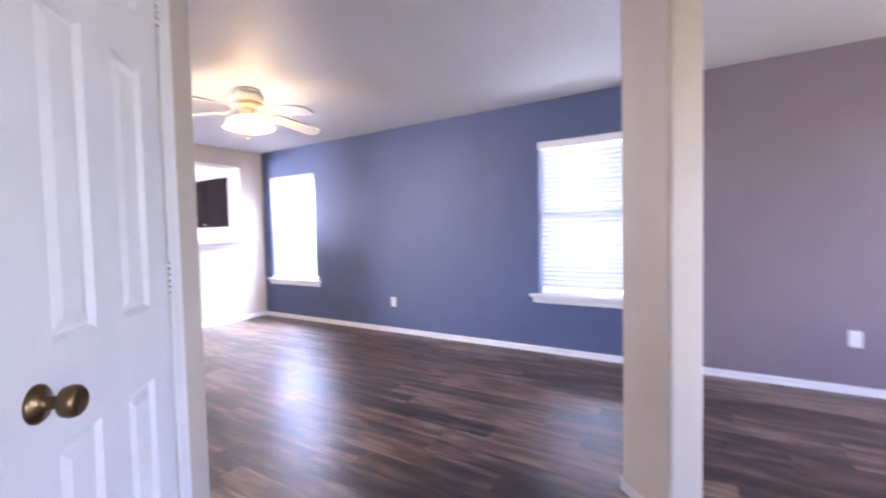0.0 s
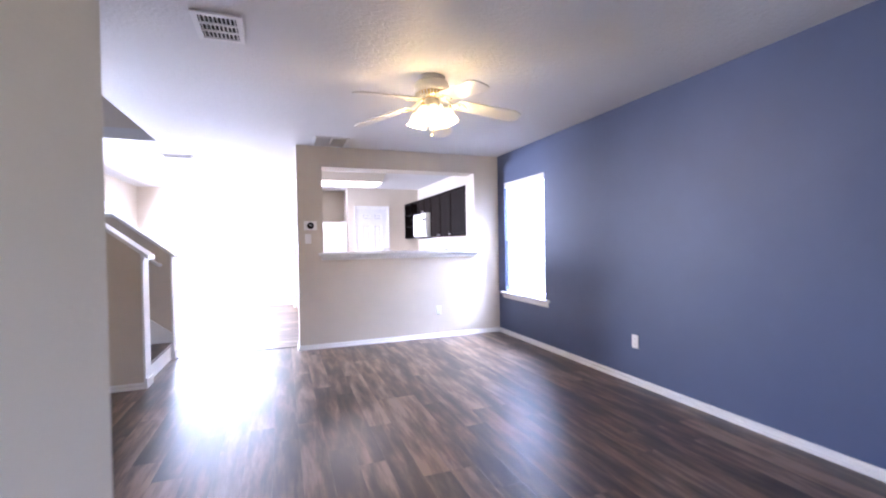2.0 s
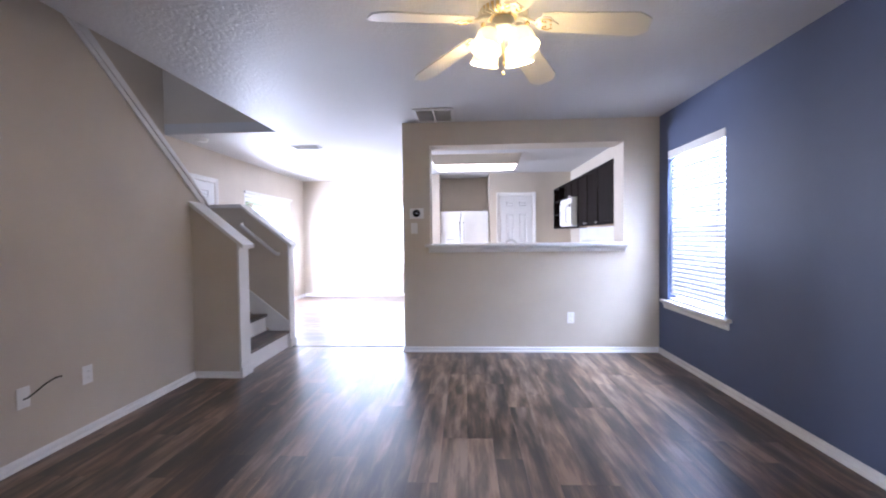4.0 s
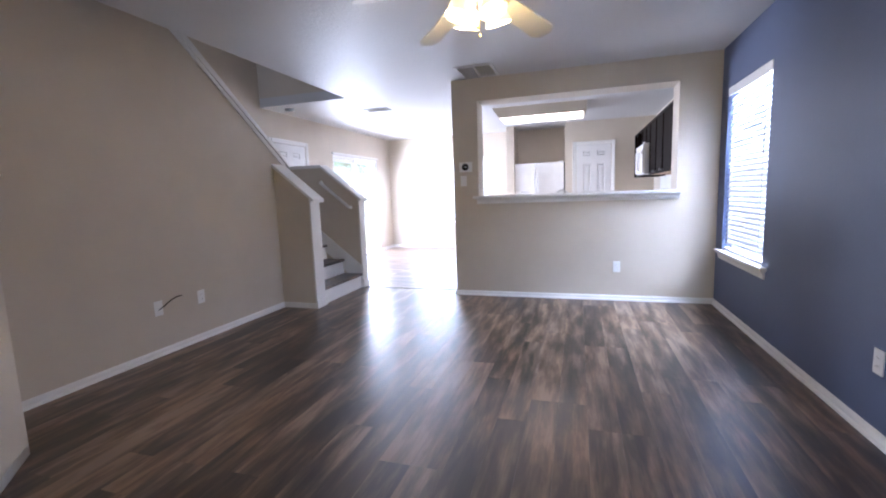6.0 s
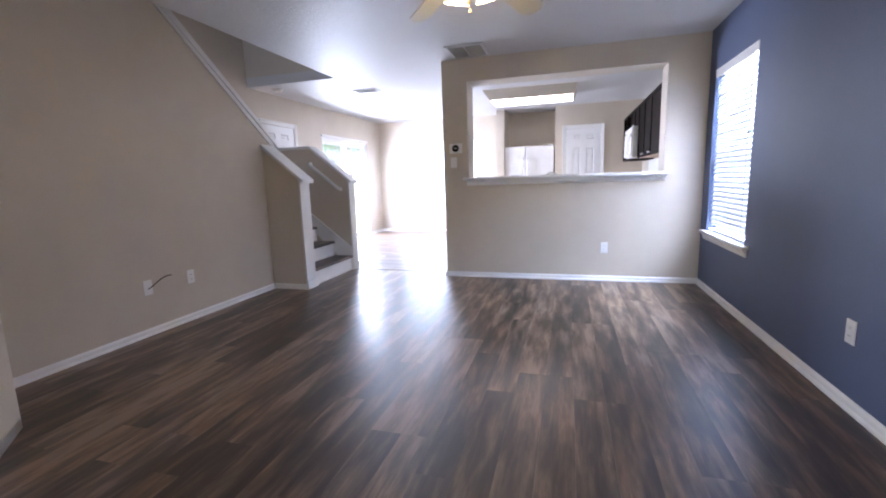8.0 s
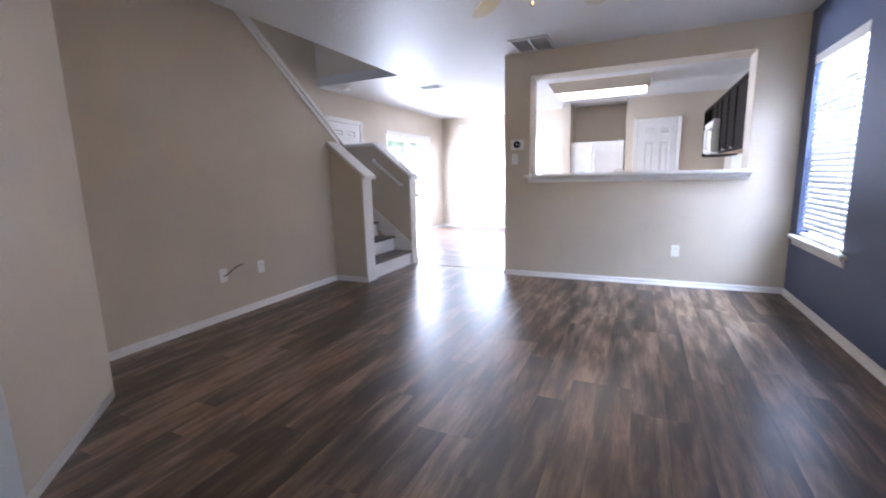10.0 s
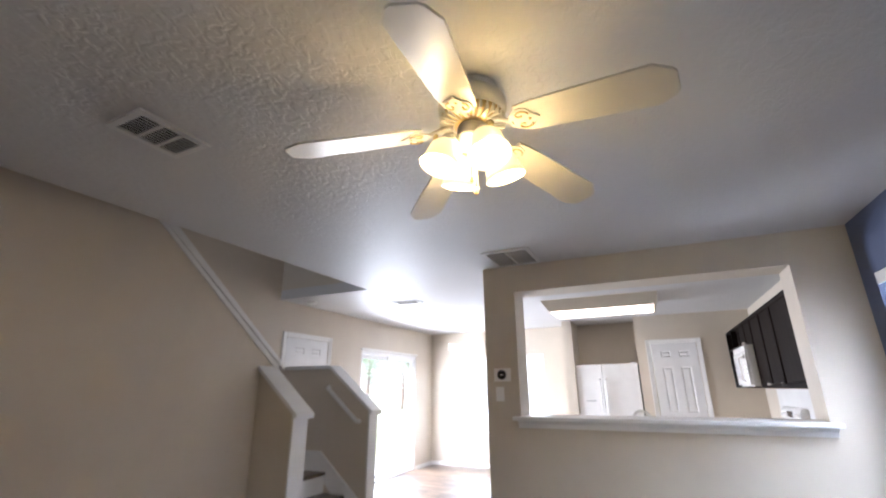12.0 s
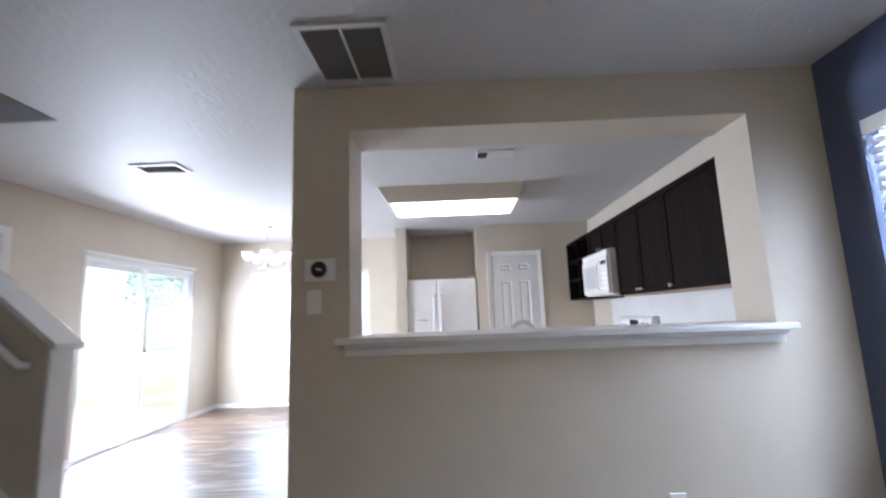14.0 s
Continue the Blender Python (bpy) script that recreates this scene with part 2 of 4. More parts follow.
def lathe(profile, steps=24):
    """A turned shape about z: profile of (radius, height)."""
    bm = bmesh.new()
    rings = []
    for r, z in profile:
        rings.append([bm.verts.new((r * math.cos(2 * math.pi * i / steps), r * math.sin(2 * math.pi * i / steps), z)) for i in range(steps)])
    for a, b in zip(rings, rings[1:]):
        for i in range(steps):
            j = (i + 1) % steps
            bm.faces.new((a[i], a[j], b[j], b[i]))
    for ring, flip in ((rings[0], True), (rings[-1], False)):
        if (ring[0].co.xy).length > 1e-5:
            bm.faces.new(ring[::-1] if flip else ring)
    bmesh.ops.remove_doubles(bm, verts=bm.verts[:], dist=1e-6)
    bmesh.ops.recalc_face_normals(bm, faces=bm.faces[:])
    for f in bm.faces:
        f.smooth = True
    return bm


def tube(points, radius, sides=8):
    """A round bar along points."""
    bm = bmesh.new()
    ps = [Vector(p) for p in points]
    rings = []
    for i, p in enumerate(ps):
        d = (ps[min(i + 1, len(ps) - 1)] - ps[max(i - 1, 0)]).normalized()
        u = d.orthogonal().normalized() if not rings else (last - d * last.dot(d)).normalized()
        last = u
        w = d.cross(u)
        rings.append([bm.verts.new(p + radius * (math.cos(a) * u + math.sin(a) * w)) for a in [2 * math.pi * k / sides for k in range(sides)]])
    for a, b in zip(rings, rings[1:]):
        for i in range(sides):
            j = (i + 1) % sides
            bm.faces.new((a[i], a[j], b[j], b[i]))
    bm.faces.new(rings[0][::-1])
    bm.faces.new(rings[-1])
    for f in bm.faces:
        f.smooth = len(f.verts) == 4
    return bm


def moved(bm, m):
    bmesh.ops.transform(bm, matrix=m, verts=bm.verts[:])
    return bm


def mesh_of(name, bm, mat):
    me = bpy.data.meshes.new(name)
    bm.to_mesh(me)
    bm.free()
    me.materials.append(mat)
    return me


def part(name, bm, mat, parent, label=""):
    ob = new(name, mesh_of(name, bm, mat))
    ob.parent = parent
    if label:
        ob["label"] = label
    return ob


def thing(name, m, label, category, group="", kind=""):
    ob = new(name)
    ob.empty_display_size = 0.1
    ob.matrix_world = m
    return tagged(ob, label, category, group, kind)


def setting(name, bm, mat, label, category):
    ob = new(name, mesh_of(name, bm, mat))
    return tagged(ob, label, category, "", "structure")


# ---- plan ----
H = 2.44                      # ceiling
PX, PB = -5.5, -5.79          # pass-through wall, both faces
BY = 4.2                      # blue wall
LY, LB = -0.24, -0.36         # long stair wall, both faces
DY = -1.24                    # dining side wall
DX = -9.93                    # dining end wall
KX = -9.27                    # pantry wall
EX = 3.0                      # far end behind the entry
W1 = (-1.18, -0.235, 0.57, 2.05)      # windows in the blue wall: x0, x1, z0, z1
W2 = (-5.31, -4.365, 0.57, 2.05)
WD = (-0.76, 1.05, 0.57, 1.97)        # dining window: y0, y1, z0, z1
SL = (-9.26, -7.485, 0.0, 1.95)       # sliding door: x0, x1, z0, z1
CLOSET = pose(-1.085, 0.775, 0, 0, 0, -45)


def pierced(u0, u1, top, holes, place):
    """One closed wall with openings (u0, u1, z0, z1). place gives the point at u, z on face 0 or face 1."""
    us = sorted({u0, u1, *[h[0] for h in holes], *[h[1] for h in holes]})
    zs = sorted({0, top, *[h[2] for h in holes], *[h[3] for h in holes]})
    bm, made = bmesh.new(), {}
    def vert(i, j, k):
        if (i, j, k) not in made:
            made[i, j, k] = bm.verts.new(place(us[i], zs[j], k))
        return made[i, j, k]
    def solid(i, j):
        if not (0 <= i < len(us) - 1 and 0 <= j < len(zs) - 1):
            return False
        u, z = (us[i] + us[i + 1]) / 2, (zs[j] + zs[j + 1]) / 2
        return not any(h[0] < u < h[1] and h[2] < z < h[3] for h in holes)
    for i in range(len(us) - 1):
        for j in range(len(zs) - 1):
            if not solid(i, j):
                continue
            for k in (0, 1):
                bm.faces.new([vert(i, j, k), vert(i + 1, j, k), vert(i + 1, j + 1, k), vert(i, j + 1, k)])
            for di, dj, a, b in ((-1, 0, (i, j), (i, j + 1)), (1, 0, (i + 1, j), (i + 1, j + 1)), (0, -1, (i, j), (i + 1, j)), (0, 1, (i, j + 1), (i + 1, j + 1))):
                if not solid(i + di, j + dj):
                    bm.faces.new([vert(*a, 0), vert(*b, 0), vert(*b, 1), vert(*a, 1)])
    bmesh.ops.recalc_face_normals(bm, faces=bm.faces[:])
    return bm


def wall_x(y_face, y_back, x0, x1, top, holes=()):
    """A wall along x."""
    return pierced(x0, x1, top, holes, lambda u, z, k: (u, y_back if k else y_face, z))


def wall_y(x_face, x_back, y0, y1, top, holes=()):
    """A wall along y."""
    return pierced(y0, y1, top, holes, lambda u, z, k: (x_back if k else x_face, u, z))


# ---- structure ----
PAINT_BREAK = 0.04
setting("wall_north", wall_x(BY, BY + 0.15, PX, PAINT_BREAK, H, (W1, W2)), BLUE, "slate blue painted textured drywall wall", "wall")
setting("wall_front_room", boxes((PAINT_BREAK, BY, 0, EX, BY + 0.15, H)), MAUVE, "mauve painted textured drywall wall", "wall")
setting("wall_kitchen", boxes((DX - 0.15, BY, 0, PX, BY + 0.15, H)), WALL, "greige painted kitchen wall behind cabinets", "wall")
OPEN = (1.82, 3.836, 1.125, 2.197)
pass_wall = setting("wall_pass_through", wall_y(PX, PB, 1.53, BY, H, (OPEN,)), WALL, "greige wall with a kitchen pass-through opening", "wall")
setting("wall_dining_side", wall_x(DY, DY - 0.15, DX - 0.15, -1.2, 4.9, (SL, (-6.68, -5.89, 0, 2.005))), WALL, "greige wall with a sliding glass door", "wall")
setting("wall_dining_end", wall_y(DX, DX - 0.15, DY, 2.78, H, (WD,)), WALL, "greige wall with a wide window", "wall")
setting("wall_fridge_wing", boxes((DX, 1.55, 0, KX, 1.70, H)), WALL, "short greige wall beside the fridge recess", "wall")
setting("wall_pantry", wall_y(KX, KX - 0.12, 2.66, BY, H, ((2.86, 3.475, 0, 2.01),)), WALL, "greige wall with a pantry door", "wall")
setting("wall_fridge_side", boxes((DX, 2.66, 0, KX - 0.12, 2.78, H)), WALL, "greige side wall of the fridge recess", "wall")
# unseen end wall; its two openings let the added fill lamps in
setting("wall_entry_end", wall_y(EX, EX + 0.12, -1.45, BY + 0.15, H, ((-0.78, 0.18, 0, 2.06), (2.1, 3.7, 0.6, 2.06))), WALL, "plain greige wall with the entry opening", "wall")
setting("wall_entry_front", boxes((0.9, -1.45, 0, EX, -1.3, H)), WALL, "plain greige wall beside the entry", "wall")

SLOPE = 0.80
def stair_top(x):
    return 1.60 + SLOPE * (x + 4.811)

x_meet = -4.811 + (2.80 - 1.60) / SLOPE
setting("wall_stair", prism([(-4.775, 0), (-1.2, 0), (-1.2, 2.80), (x_meet, 2.80), (-4.775, stair_top(-4.775))], "y", LB, LY),
        WALL, "greige stair wall with a sloped open top", "wall")
setting("wall_closet_side", moved(boxes((-0.29, -0.895, 0, -0.17, -0.12, H)), CLOSET), WALL, "short angled greige closet side wall", "wall")
bm = wall_x(0, -0.12, -0.29, 2.95, H, ((-0.012, 0.662, 0, 2.04),))
setting("wall_closet", moved(bm, CLOSET), WALL, "angled greige closet wall by the entry", "wall")
setting("wall_closet_back", boxes((-1.926, LY, 0, -1.80, 0.34, H)), WALL, "plain greige closet wall", "wall")

# the column between entry and front room stands at 45 degrees
COLUMN = pose(-0.07, 2.2, 0, 0, 0, -45)
bm = boxes((0, 0, 0, 0.30, 0.16, H))
bmesh.ops.bevel(bm, geom=[e for e in bm.edges if abs(e.verts[0].co.z - e.verts[1].co.z) > 1], offset=0.018, segments=4, affect="EDGES", profile=0.5)
column = new("column", mesh_of("column", moved(bm, COLUMN), WALL))
tagged(column, "greige drywall column with rounded corners", "column", "", "structure")

HOLE = (-5.72, -1.2, DY, 0.07)
bm = boxes((DX - 0.15, DY - 0.15, H, HOLE[0], BY + 0.15, H + 0.12), (HOLE[0], HOLE[3], H, EX + 0.12, BY + 0.15, H + 0.12), (HOLE[1], -1.6, H, EX + 0.12, HOLE[3], H + 0.12))
ceiling = new("ceiling", mesh_of("ceiling", bm, CEIL))
tagged(ceiling, "off-white trowel-textured ceiling with a satin sheen", "ceiling", "", "structure")
bm = boxes((HOLE[0] - 0.12, DY, H + 0.12, HOLE[0], HOLE[3], 4.9), (HOLE[0] - 0.12, HOLE[3], H + 0.12, HOLE[1], HOLE[3] + 0.12, 4.9),
           (HOLE[1], DY - 0.15, H + 0.12, HOLE[1] + 0.12, HOLE[3] + 0.12, 4.9))
setting("wall_stairwell", bm, WALL, "greige upper stairwell walls", "wall")
bm = boxes((x_meet, LB, 2.80, HOLE[1], HOLE[3], 2.9))
setting("stair_soffit", bm, WALL, "greige recessed soffit above the stair wall", "wall")
setting("ceiling_stairwell", boxes((HOLE[0] - 0.12, DY - 0.15, 4.9, HOLE[1] + 0.12, HOLE[3] + 0.12, 5.0)), CEIL, "off-white stairwell ceiling", "ceiling")


# ---- trim ----
def run_of_base(p, q):
    """Baseboard from p to q, with the room on the right of that way."""
    d = Vector((q[0] - p[0], q[1] - p[1], 0))
    n = d.length
    prof = [(0, 0), (0.022, 0), (0.021, 0.009), (0.016, 0.016), (0.011, 0.018), (0.011, 0.040), (0.008, 0.047), (0.004, 0.051), (0.003, 0.056), (0, 0.056)]
    bm = prism(prof, "x", 0, n)
    a = math.atan2(d.y, d.x)
    m = Matrix.Translation((p[0], p[1], 0)) @ Matrix.Rotation(a, 4, "Z") @ Matrix.Diagonal((1, -1, 1, 1))
    moved(bm, m)
    bmesh.ops.recalc_face_normals(bm, faces=bm.faces[:])
    return bm


def baseboard(name, p, q):
    setting(name, run_of_base(p, q), TRIM, "white painted baseboard", "baseboard")


def on(m, x, y):
    v = m @ Vector((x, y, 0))
    return (v.x, v.y)


baseboard("baseboard_blue", (PX, BY), (EX, BY))
baseboard("baseboard_pass", (PX, 1.53), (PX, BY))
baseboard("baseboard_pass_end", (PB, 1.53), (PX + 0.014, 1.53))
baseboard("baseboard_stair", (-1.93, LY), (-4.62, LY))
baseboard("baseboard_pony", (-4.625, LY), (-4.625, 0.178))
baseboard("baseboard_closet_turn", on(CLOSET, -0.29, -0.895), on(CLOSET, -0.29, 0.014))
baseboard("baseboard_closet_short", on(CLOSET, -0.304, 0), on(CLOSET, -0.07, 0))
baseboard("baseboard_closet_long", on(CLOSET, 0.73, 0), on(CLOSET, 2.9, 0))
baseboard("baseboard_column_a", on(COLUMN, 0.314, 0), on(COLUMN, -0.014, 0))
baseboard("baseboard_column_b", on(COLUMN, 0, 0), on(COLUMN, 0, 0.16))
baseboard("baseboard_column_c", on(COLUMN, 0.30, 0.16), on(COLUMN, 0.30, 0))
baseboard("baseboard_dining_a", (SL[0] - 0.01, DY), (DX, DY))
baseboard("baseboard_dining_b", (-6.75, DY), (SL[1] + 0.01, DY))
baseboard("baseboard_dining_end", (DX, DY), (DX, 1.55))

# pass-through sill with its moulding
sill = thing("pass_through_sill", pose(0, 0, 0), "white painted wooden ledge with moulding below", "window sill", "", "structure")
part("ledge", boxes((PX + 0.08, 1.765, 1.122, PB - 0.05, 3.885, 1.152), bevel=0.006), TRIM, sill)
part("apron", prism([(PX, 1.063), (PX + 0.012, 1.065), (PX + 0.016, 1.096), (PX + 0.034, 1.104), (PX + 0.046, 1.1215), (PX, 1.1215)], "y", 1.80, 3.86), TRIM, sill)


# ---- stairs ----
def cap(points, x0, x1):
    """A capping board over the outline of points (y, z), seen along x."""
    up = [(y, z) for y, z in points]
    low = [(y, z - 0.038) for y, z in points[::-1]]
    return prism(up + low, "x", x0, x1, bevel=0.004)


near = thing("stair_pony_wall", pose(0, 0, 0), "greige half wall with sloped white cap beside the stairs", "half wall", "", "structure")
part("panel", prism([(LY, 0), (0.178, 0), (0.178, 1.20), (LY, 1.53)], "x", -4.775, -4.625), WALL, near)
part("cap", cap([(LY + 0.0, 1.575), (0.243, 1.185)], -4.805, -4.595), TRIM, near)
part("end_board", boxes((-4.785, 0.178, 0, -4.615, 0.196, 1.20), bevel=0.003), TRIM, near)
part("end_base", boxes((-4.795, 0.196, 0, -4.605, 0.21, 0.09), bevel=0.003), TRIM, near)
part("moulding", boxes((-4.79, 0.196, 1.14, -4.61, 0.206, 1.172), bevel=0.003), TRIM, near)

far = thing("stair_guard_wall", pose(0, 0, 0), "greige guard wall with white cap beyond the stairs", "half wall", "", "structure")
part("panel", prism([(DY, 0), (0.178, 0), (0.178, 1.17), (-0.337, 1.59), (DY, 1.59)], "x", -5.81, -5.69), WALL, far)
part("cap", cap([(DY, 1.625), (-0.337, 1.625), (0.235, 1.165)], -5.84, -5.66), TRIM, far)
part("end_board", boxes((-5.82, 0.178, 0, -5.68, 0.196, 1.17), bevel=0.003), TRIM, far)
part("end_base", boxes((-5.83, 0.196, 0, -5.67, 0.21, 0.09), bevel=0.003), TRIM, far)
rail = thing("handrail", pose(0, 0, 0), "short white wooden handrail on the guard wall", "handrail")
part("bar", tube([(-5.675, -0.33, 1.40), (-5.63, -0.32, 1.385), (-5.63, -0.30, 1.37), (-5.63, 0.05, 1.085), (-5.63, 0.075, 1.065), (-5.675, 0.085, 1.06)], 0.02, 10), TRIM, rail)

# sloped cap on the stair wall
setting("trim_stair_cap", prism([(-4.88, stair_top(-4.88) + 0.04), (x_meet, 2.84), (x_meet + 0.05, 2.80), (-4.88, stair_top(-4.88) - 0.005)], "y", LB - 0.02, LY + 0.025, bevel=0.004),
        TRIM, "white sloped wooden cap on the stair wall", "trim")
setting("trim_stair_band", prism([(-4.82, stair_top(-4.82) - 0.07), (-4.82, stair_top(-4.82) - 0.006), (x_meet, 2.794), (x_meet, 2.73)], "y", LY, LY + 0.012), TRIM, "white band under the sloped cap", "trim")

RISE, RUN = 0.19, 0.25
stairs = thing("staircase", pose(0, 0, 0), "white-riser stairs with dark wood treads turning at a landing", "staircase", "", "structure")
for i in range(3):
    y, z = 0.165 - RUN * i, RISE * (i + 1)
    deep = RUN if i < 2 else y - DY
    part("riser", boxes((-5.69, y - 0.02, RISE * i, -4.775, y, z - 0.03)), TRIM, stairs)
    part("tread", boxes((-5.69, y - deep, z - 0.03, -4.775, y + 0.025, z), bevel=0.006), OAK, stairs)
for i in range(11):
    x, z = -4.73 + RUN * i, RISE * (i + 4)
    part("riser", boxes((x, DY, z - RISE, x + 0.02, LB, z - 0.03)), TRIM, stairs)
    part("tread", boxes((x - 0.025, DY, z - 0.03, x + RUN, LB, z), bevel=0.006), OAK, stairs)
part("skirt", prism([(0.178, 0), (0.178, 0.30), (-0.40, 0.76), (DY, 0.76), (DY, 0.5), (-0.36, 0.5)], "x", -5.69, -5.672), TRIM, stairs)


# ---- doors and windows ----
def raised_panel(x0, z0, x1, z1):
    """Moulded panel: sloped sticking, flat groove, raised field. Front at y = 0."""
    bm = bmesh.new()
    def ring(inset, y):
        return [bm.verts.new((a, y, b)) for a, b in ((x0 + inset, z0 + inset), (x1 - inset, z0 + inset), (x1 - inset, z1 - inset), (x0 + inset, z1 - inset))]
    rings = [ring(0, 0), ring(0.010, -0.011), ring(0.018, -0.011), ring(0.040, -0.003)]
    for a, b in zip(rings, rings[1:]):
        for i in range(4):
            j = (i + 1) % 4
            bm.faces.new((a[i], a[j], b[j], b[i]))
    bm.faces.new(rings[-1])
    bmesh.ops.recalc_face_normals(bm, faces=bm.faces[:])
    if bm.faces[-1:] and sum(f.normal.y for f in bm.faces) < 0:
        bmesh.ops.reverse_faces(bm, faces=bm.faces[:])
    return bm


def knob(name, parent, x, z, mat):
    prof = [(0.0, 0.0), (0.034, 0.0), (0.034, 0.004), (0.028, 0.010), (0.013, 0.014), (0.011, 0.030), (0.016, 0.036), (0.026, 0.042), (0.0285, 0.052), (0.027, 0.062), (0.021, 0.068), (0.019, 0.066), (0.0, 0.066)]
    bm = moved(lathe(prof, 28), pose(x, 0, z, -90))
    return part(name, bm, mat, parent)


def panel_door(name, m, w, h, label, hinge_x=None, knob_x=None, knob_mat=None, casing=0.06, case_left=True):
    door = thing(name, m, label, "door", "", "structure")
    k = w / 0.65
    xs = [(0.118 * k, 0.26 * k), (0.375 * k, 0.517 * k)]
    zs = [(0.235, 0.828), (1.022, 1.657), (1.803, h - 0.11)]
    solid, at = [], 0.003
    for a, b in xs:
        solid.append((at, -0.035, 0.008, a, 0, h))
        at = b
    solid.append((at, -0.035, 0.008, w - 0.003, 0, h))
    for a, b in xs:
        lo = 0.008
        for c, d in zs:
            solid.append((a, -0.035, lo, b, 0, c))
            lo = d
        solid.append((a, -0.035, lo, b, 0, h))
    part("leaf", boxes(*solid), DOORPAINT, door)
    for a, b in xs:
        for c, d in zs:
            part("panel", raised_panel(a, c, b, d), DOORPAINT, door)
    part("back", boxes((0.004, -0.034, 0.009, w - 0.004, -0.016, h - 0.001)), DOORPAINT, door)
    frame_bs = [(-0.012, -0.11, 0, 0, -0.003, h + 0.012), (w, -0.11, 0, w + 0.012, -0.003, h + 0.012), (-0.012, -0.11, h + 0.004, w + 0.012, -0.003, h + 0.014)]
    part("jamb", boxes(*frame_bs), TRIM, door)
    prof = [(0, 0), (casing, 0), (casing, 0.016), (casing - 0.012, 0.018), (casing * 0.5, 0.012), (0.008, 0.009), (0, 0.006)]
    r = 0.006
    left = moved(prism(prof, "z", 0, h + r + casing), Matrix.Translation((-r, 0.001, 0)) @ Matrix.Diagonal((-1, 1, 1, 1)))
    bmesh.ops.recalc_face_normals(left, faces=left.faces[:])
    part("casing", left, TRIM, door)
    part("casing", moved(prism(prof, "z", 0, h + r + casing), Matrix.Translation((w + r, 0.001, 0))), TRIM, door)
    top = prism([(z, y) for z, y in prof], "z", -r - 0.001, w + r + 0.001)
    moved(top, Matrix(((0, 0, 1, 0), (0, 1, 0, 0.001), (1, 0, 0, h + r), (0, 0, 0, 1))))
    bmesh.ops.recalc_face_normals(top, faces=top.faces[:])
    part("casing", top, TRIM, door)
    if hinge_x is not None:
        for z in (0.28, 1.09, 1.87):
            bm = boxes((hinge_x - 0.02, -0.0015, z - 0.045, hinge_x + 0.02, 0.0005, z + 0.045))
            hinge = part("hinge", bm, TRIM, door, "painted hinge")
            part("pin", tube([(hinge_x, 0.006, z - 0.046), (hinge_x, 0.006, z + 0.046)], 0.004, 8), BRASS, hinge, "dark brass pin")
            for j in range(5):
                bm = moved(lathe([(0.0, -0.0072), (0.0068, -0.007), (0.0068, 0.007), (0.0, 0.0072)], 12), pose(hinge_x, 0.006, z - 0.036 + 0.018 * j))
                part("knuckle", bm, TRIM, hinge)
    if knob_x is not None:
        knob("knob", door, knob_x, 0.93, knob_mat)
    return door


panel_door("door_1", CLOSET, 0.65, 2.03, "closed white six-panel closet door with antique brass knob", hinge_x=-0.002, knob_x=0.567, knob_mat=BRASS)
panel_door("door_2", pose(KX, 3.475, 0, 0, 0, -90), 0.615, 2.0, "closed white six-panel pantry door", hinge_x=-0.002, knob_x=0.55, knob_mat=STEEL)
panel_door("door_3", pose(-6.68, DY, 0, 0, 0, 0), 0.79, 2.0, "closed white six-panel door behind the stairs", knob_x=0.72, knob_mat=STEEL)


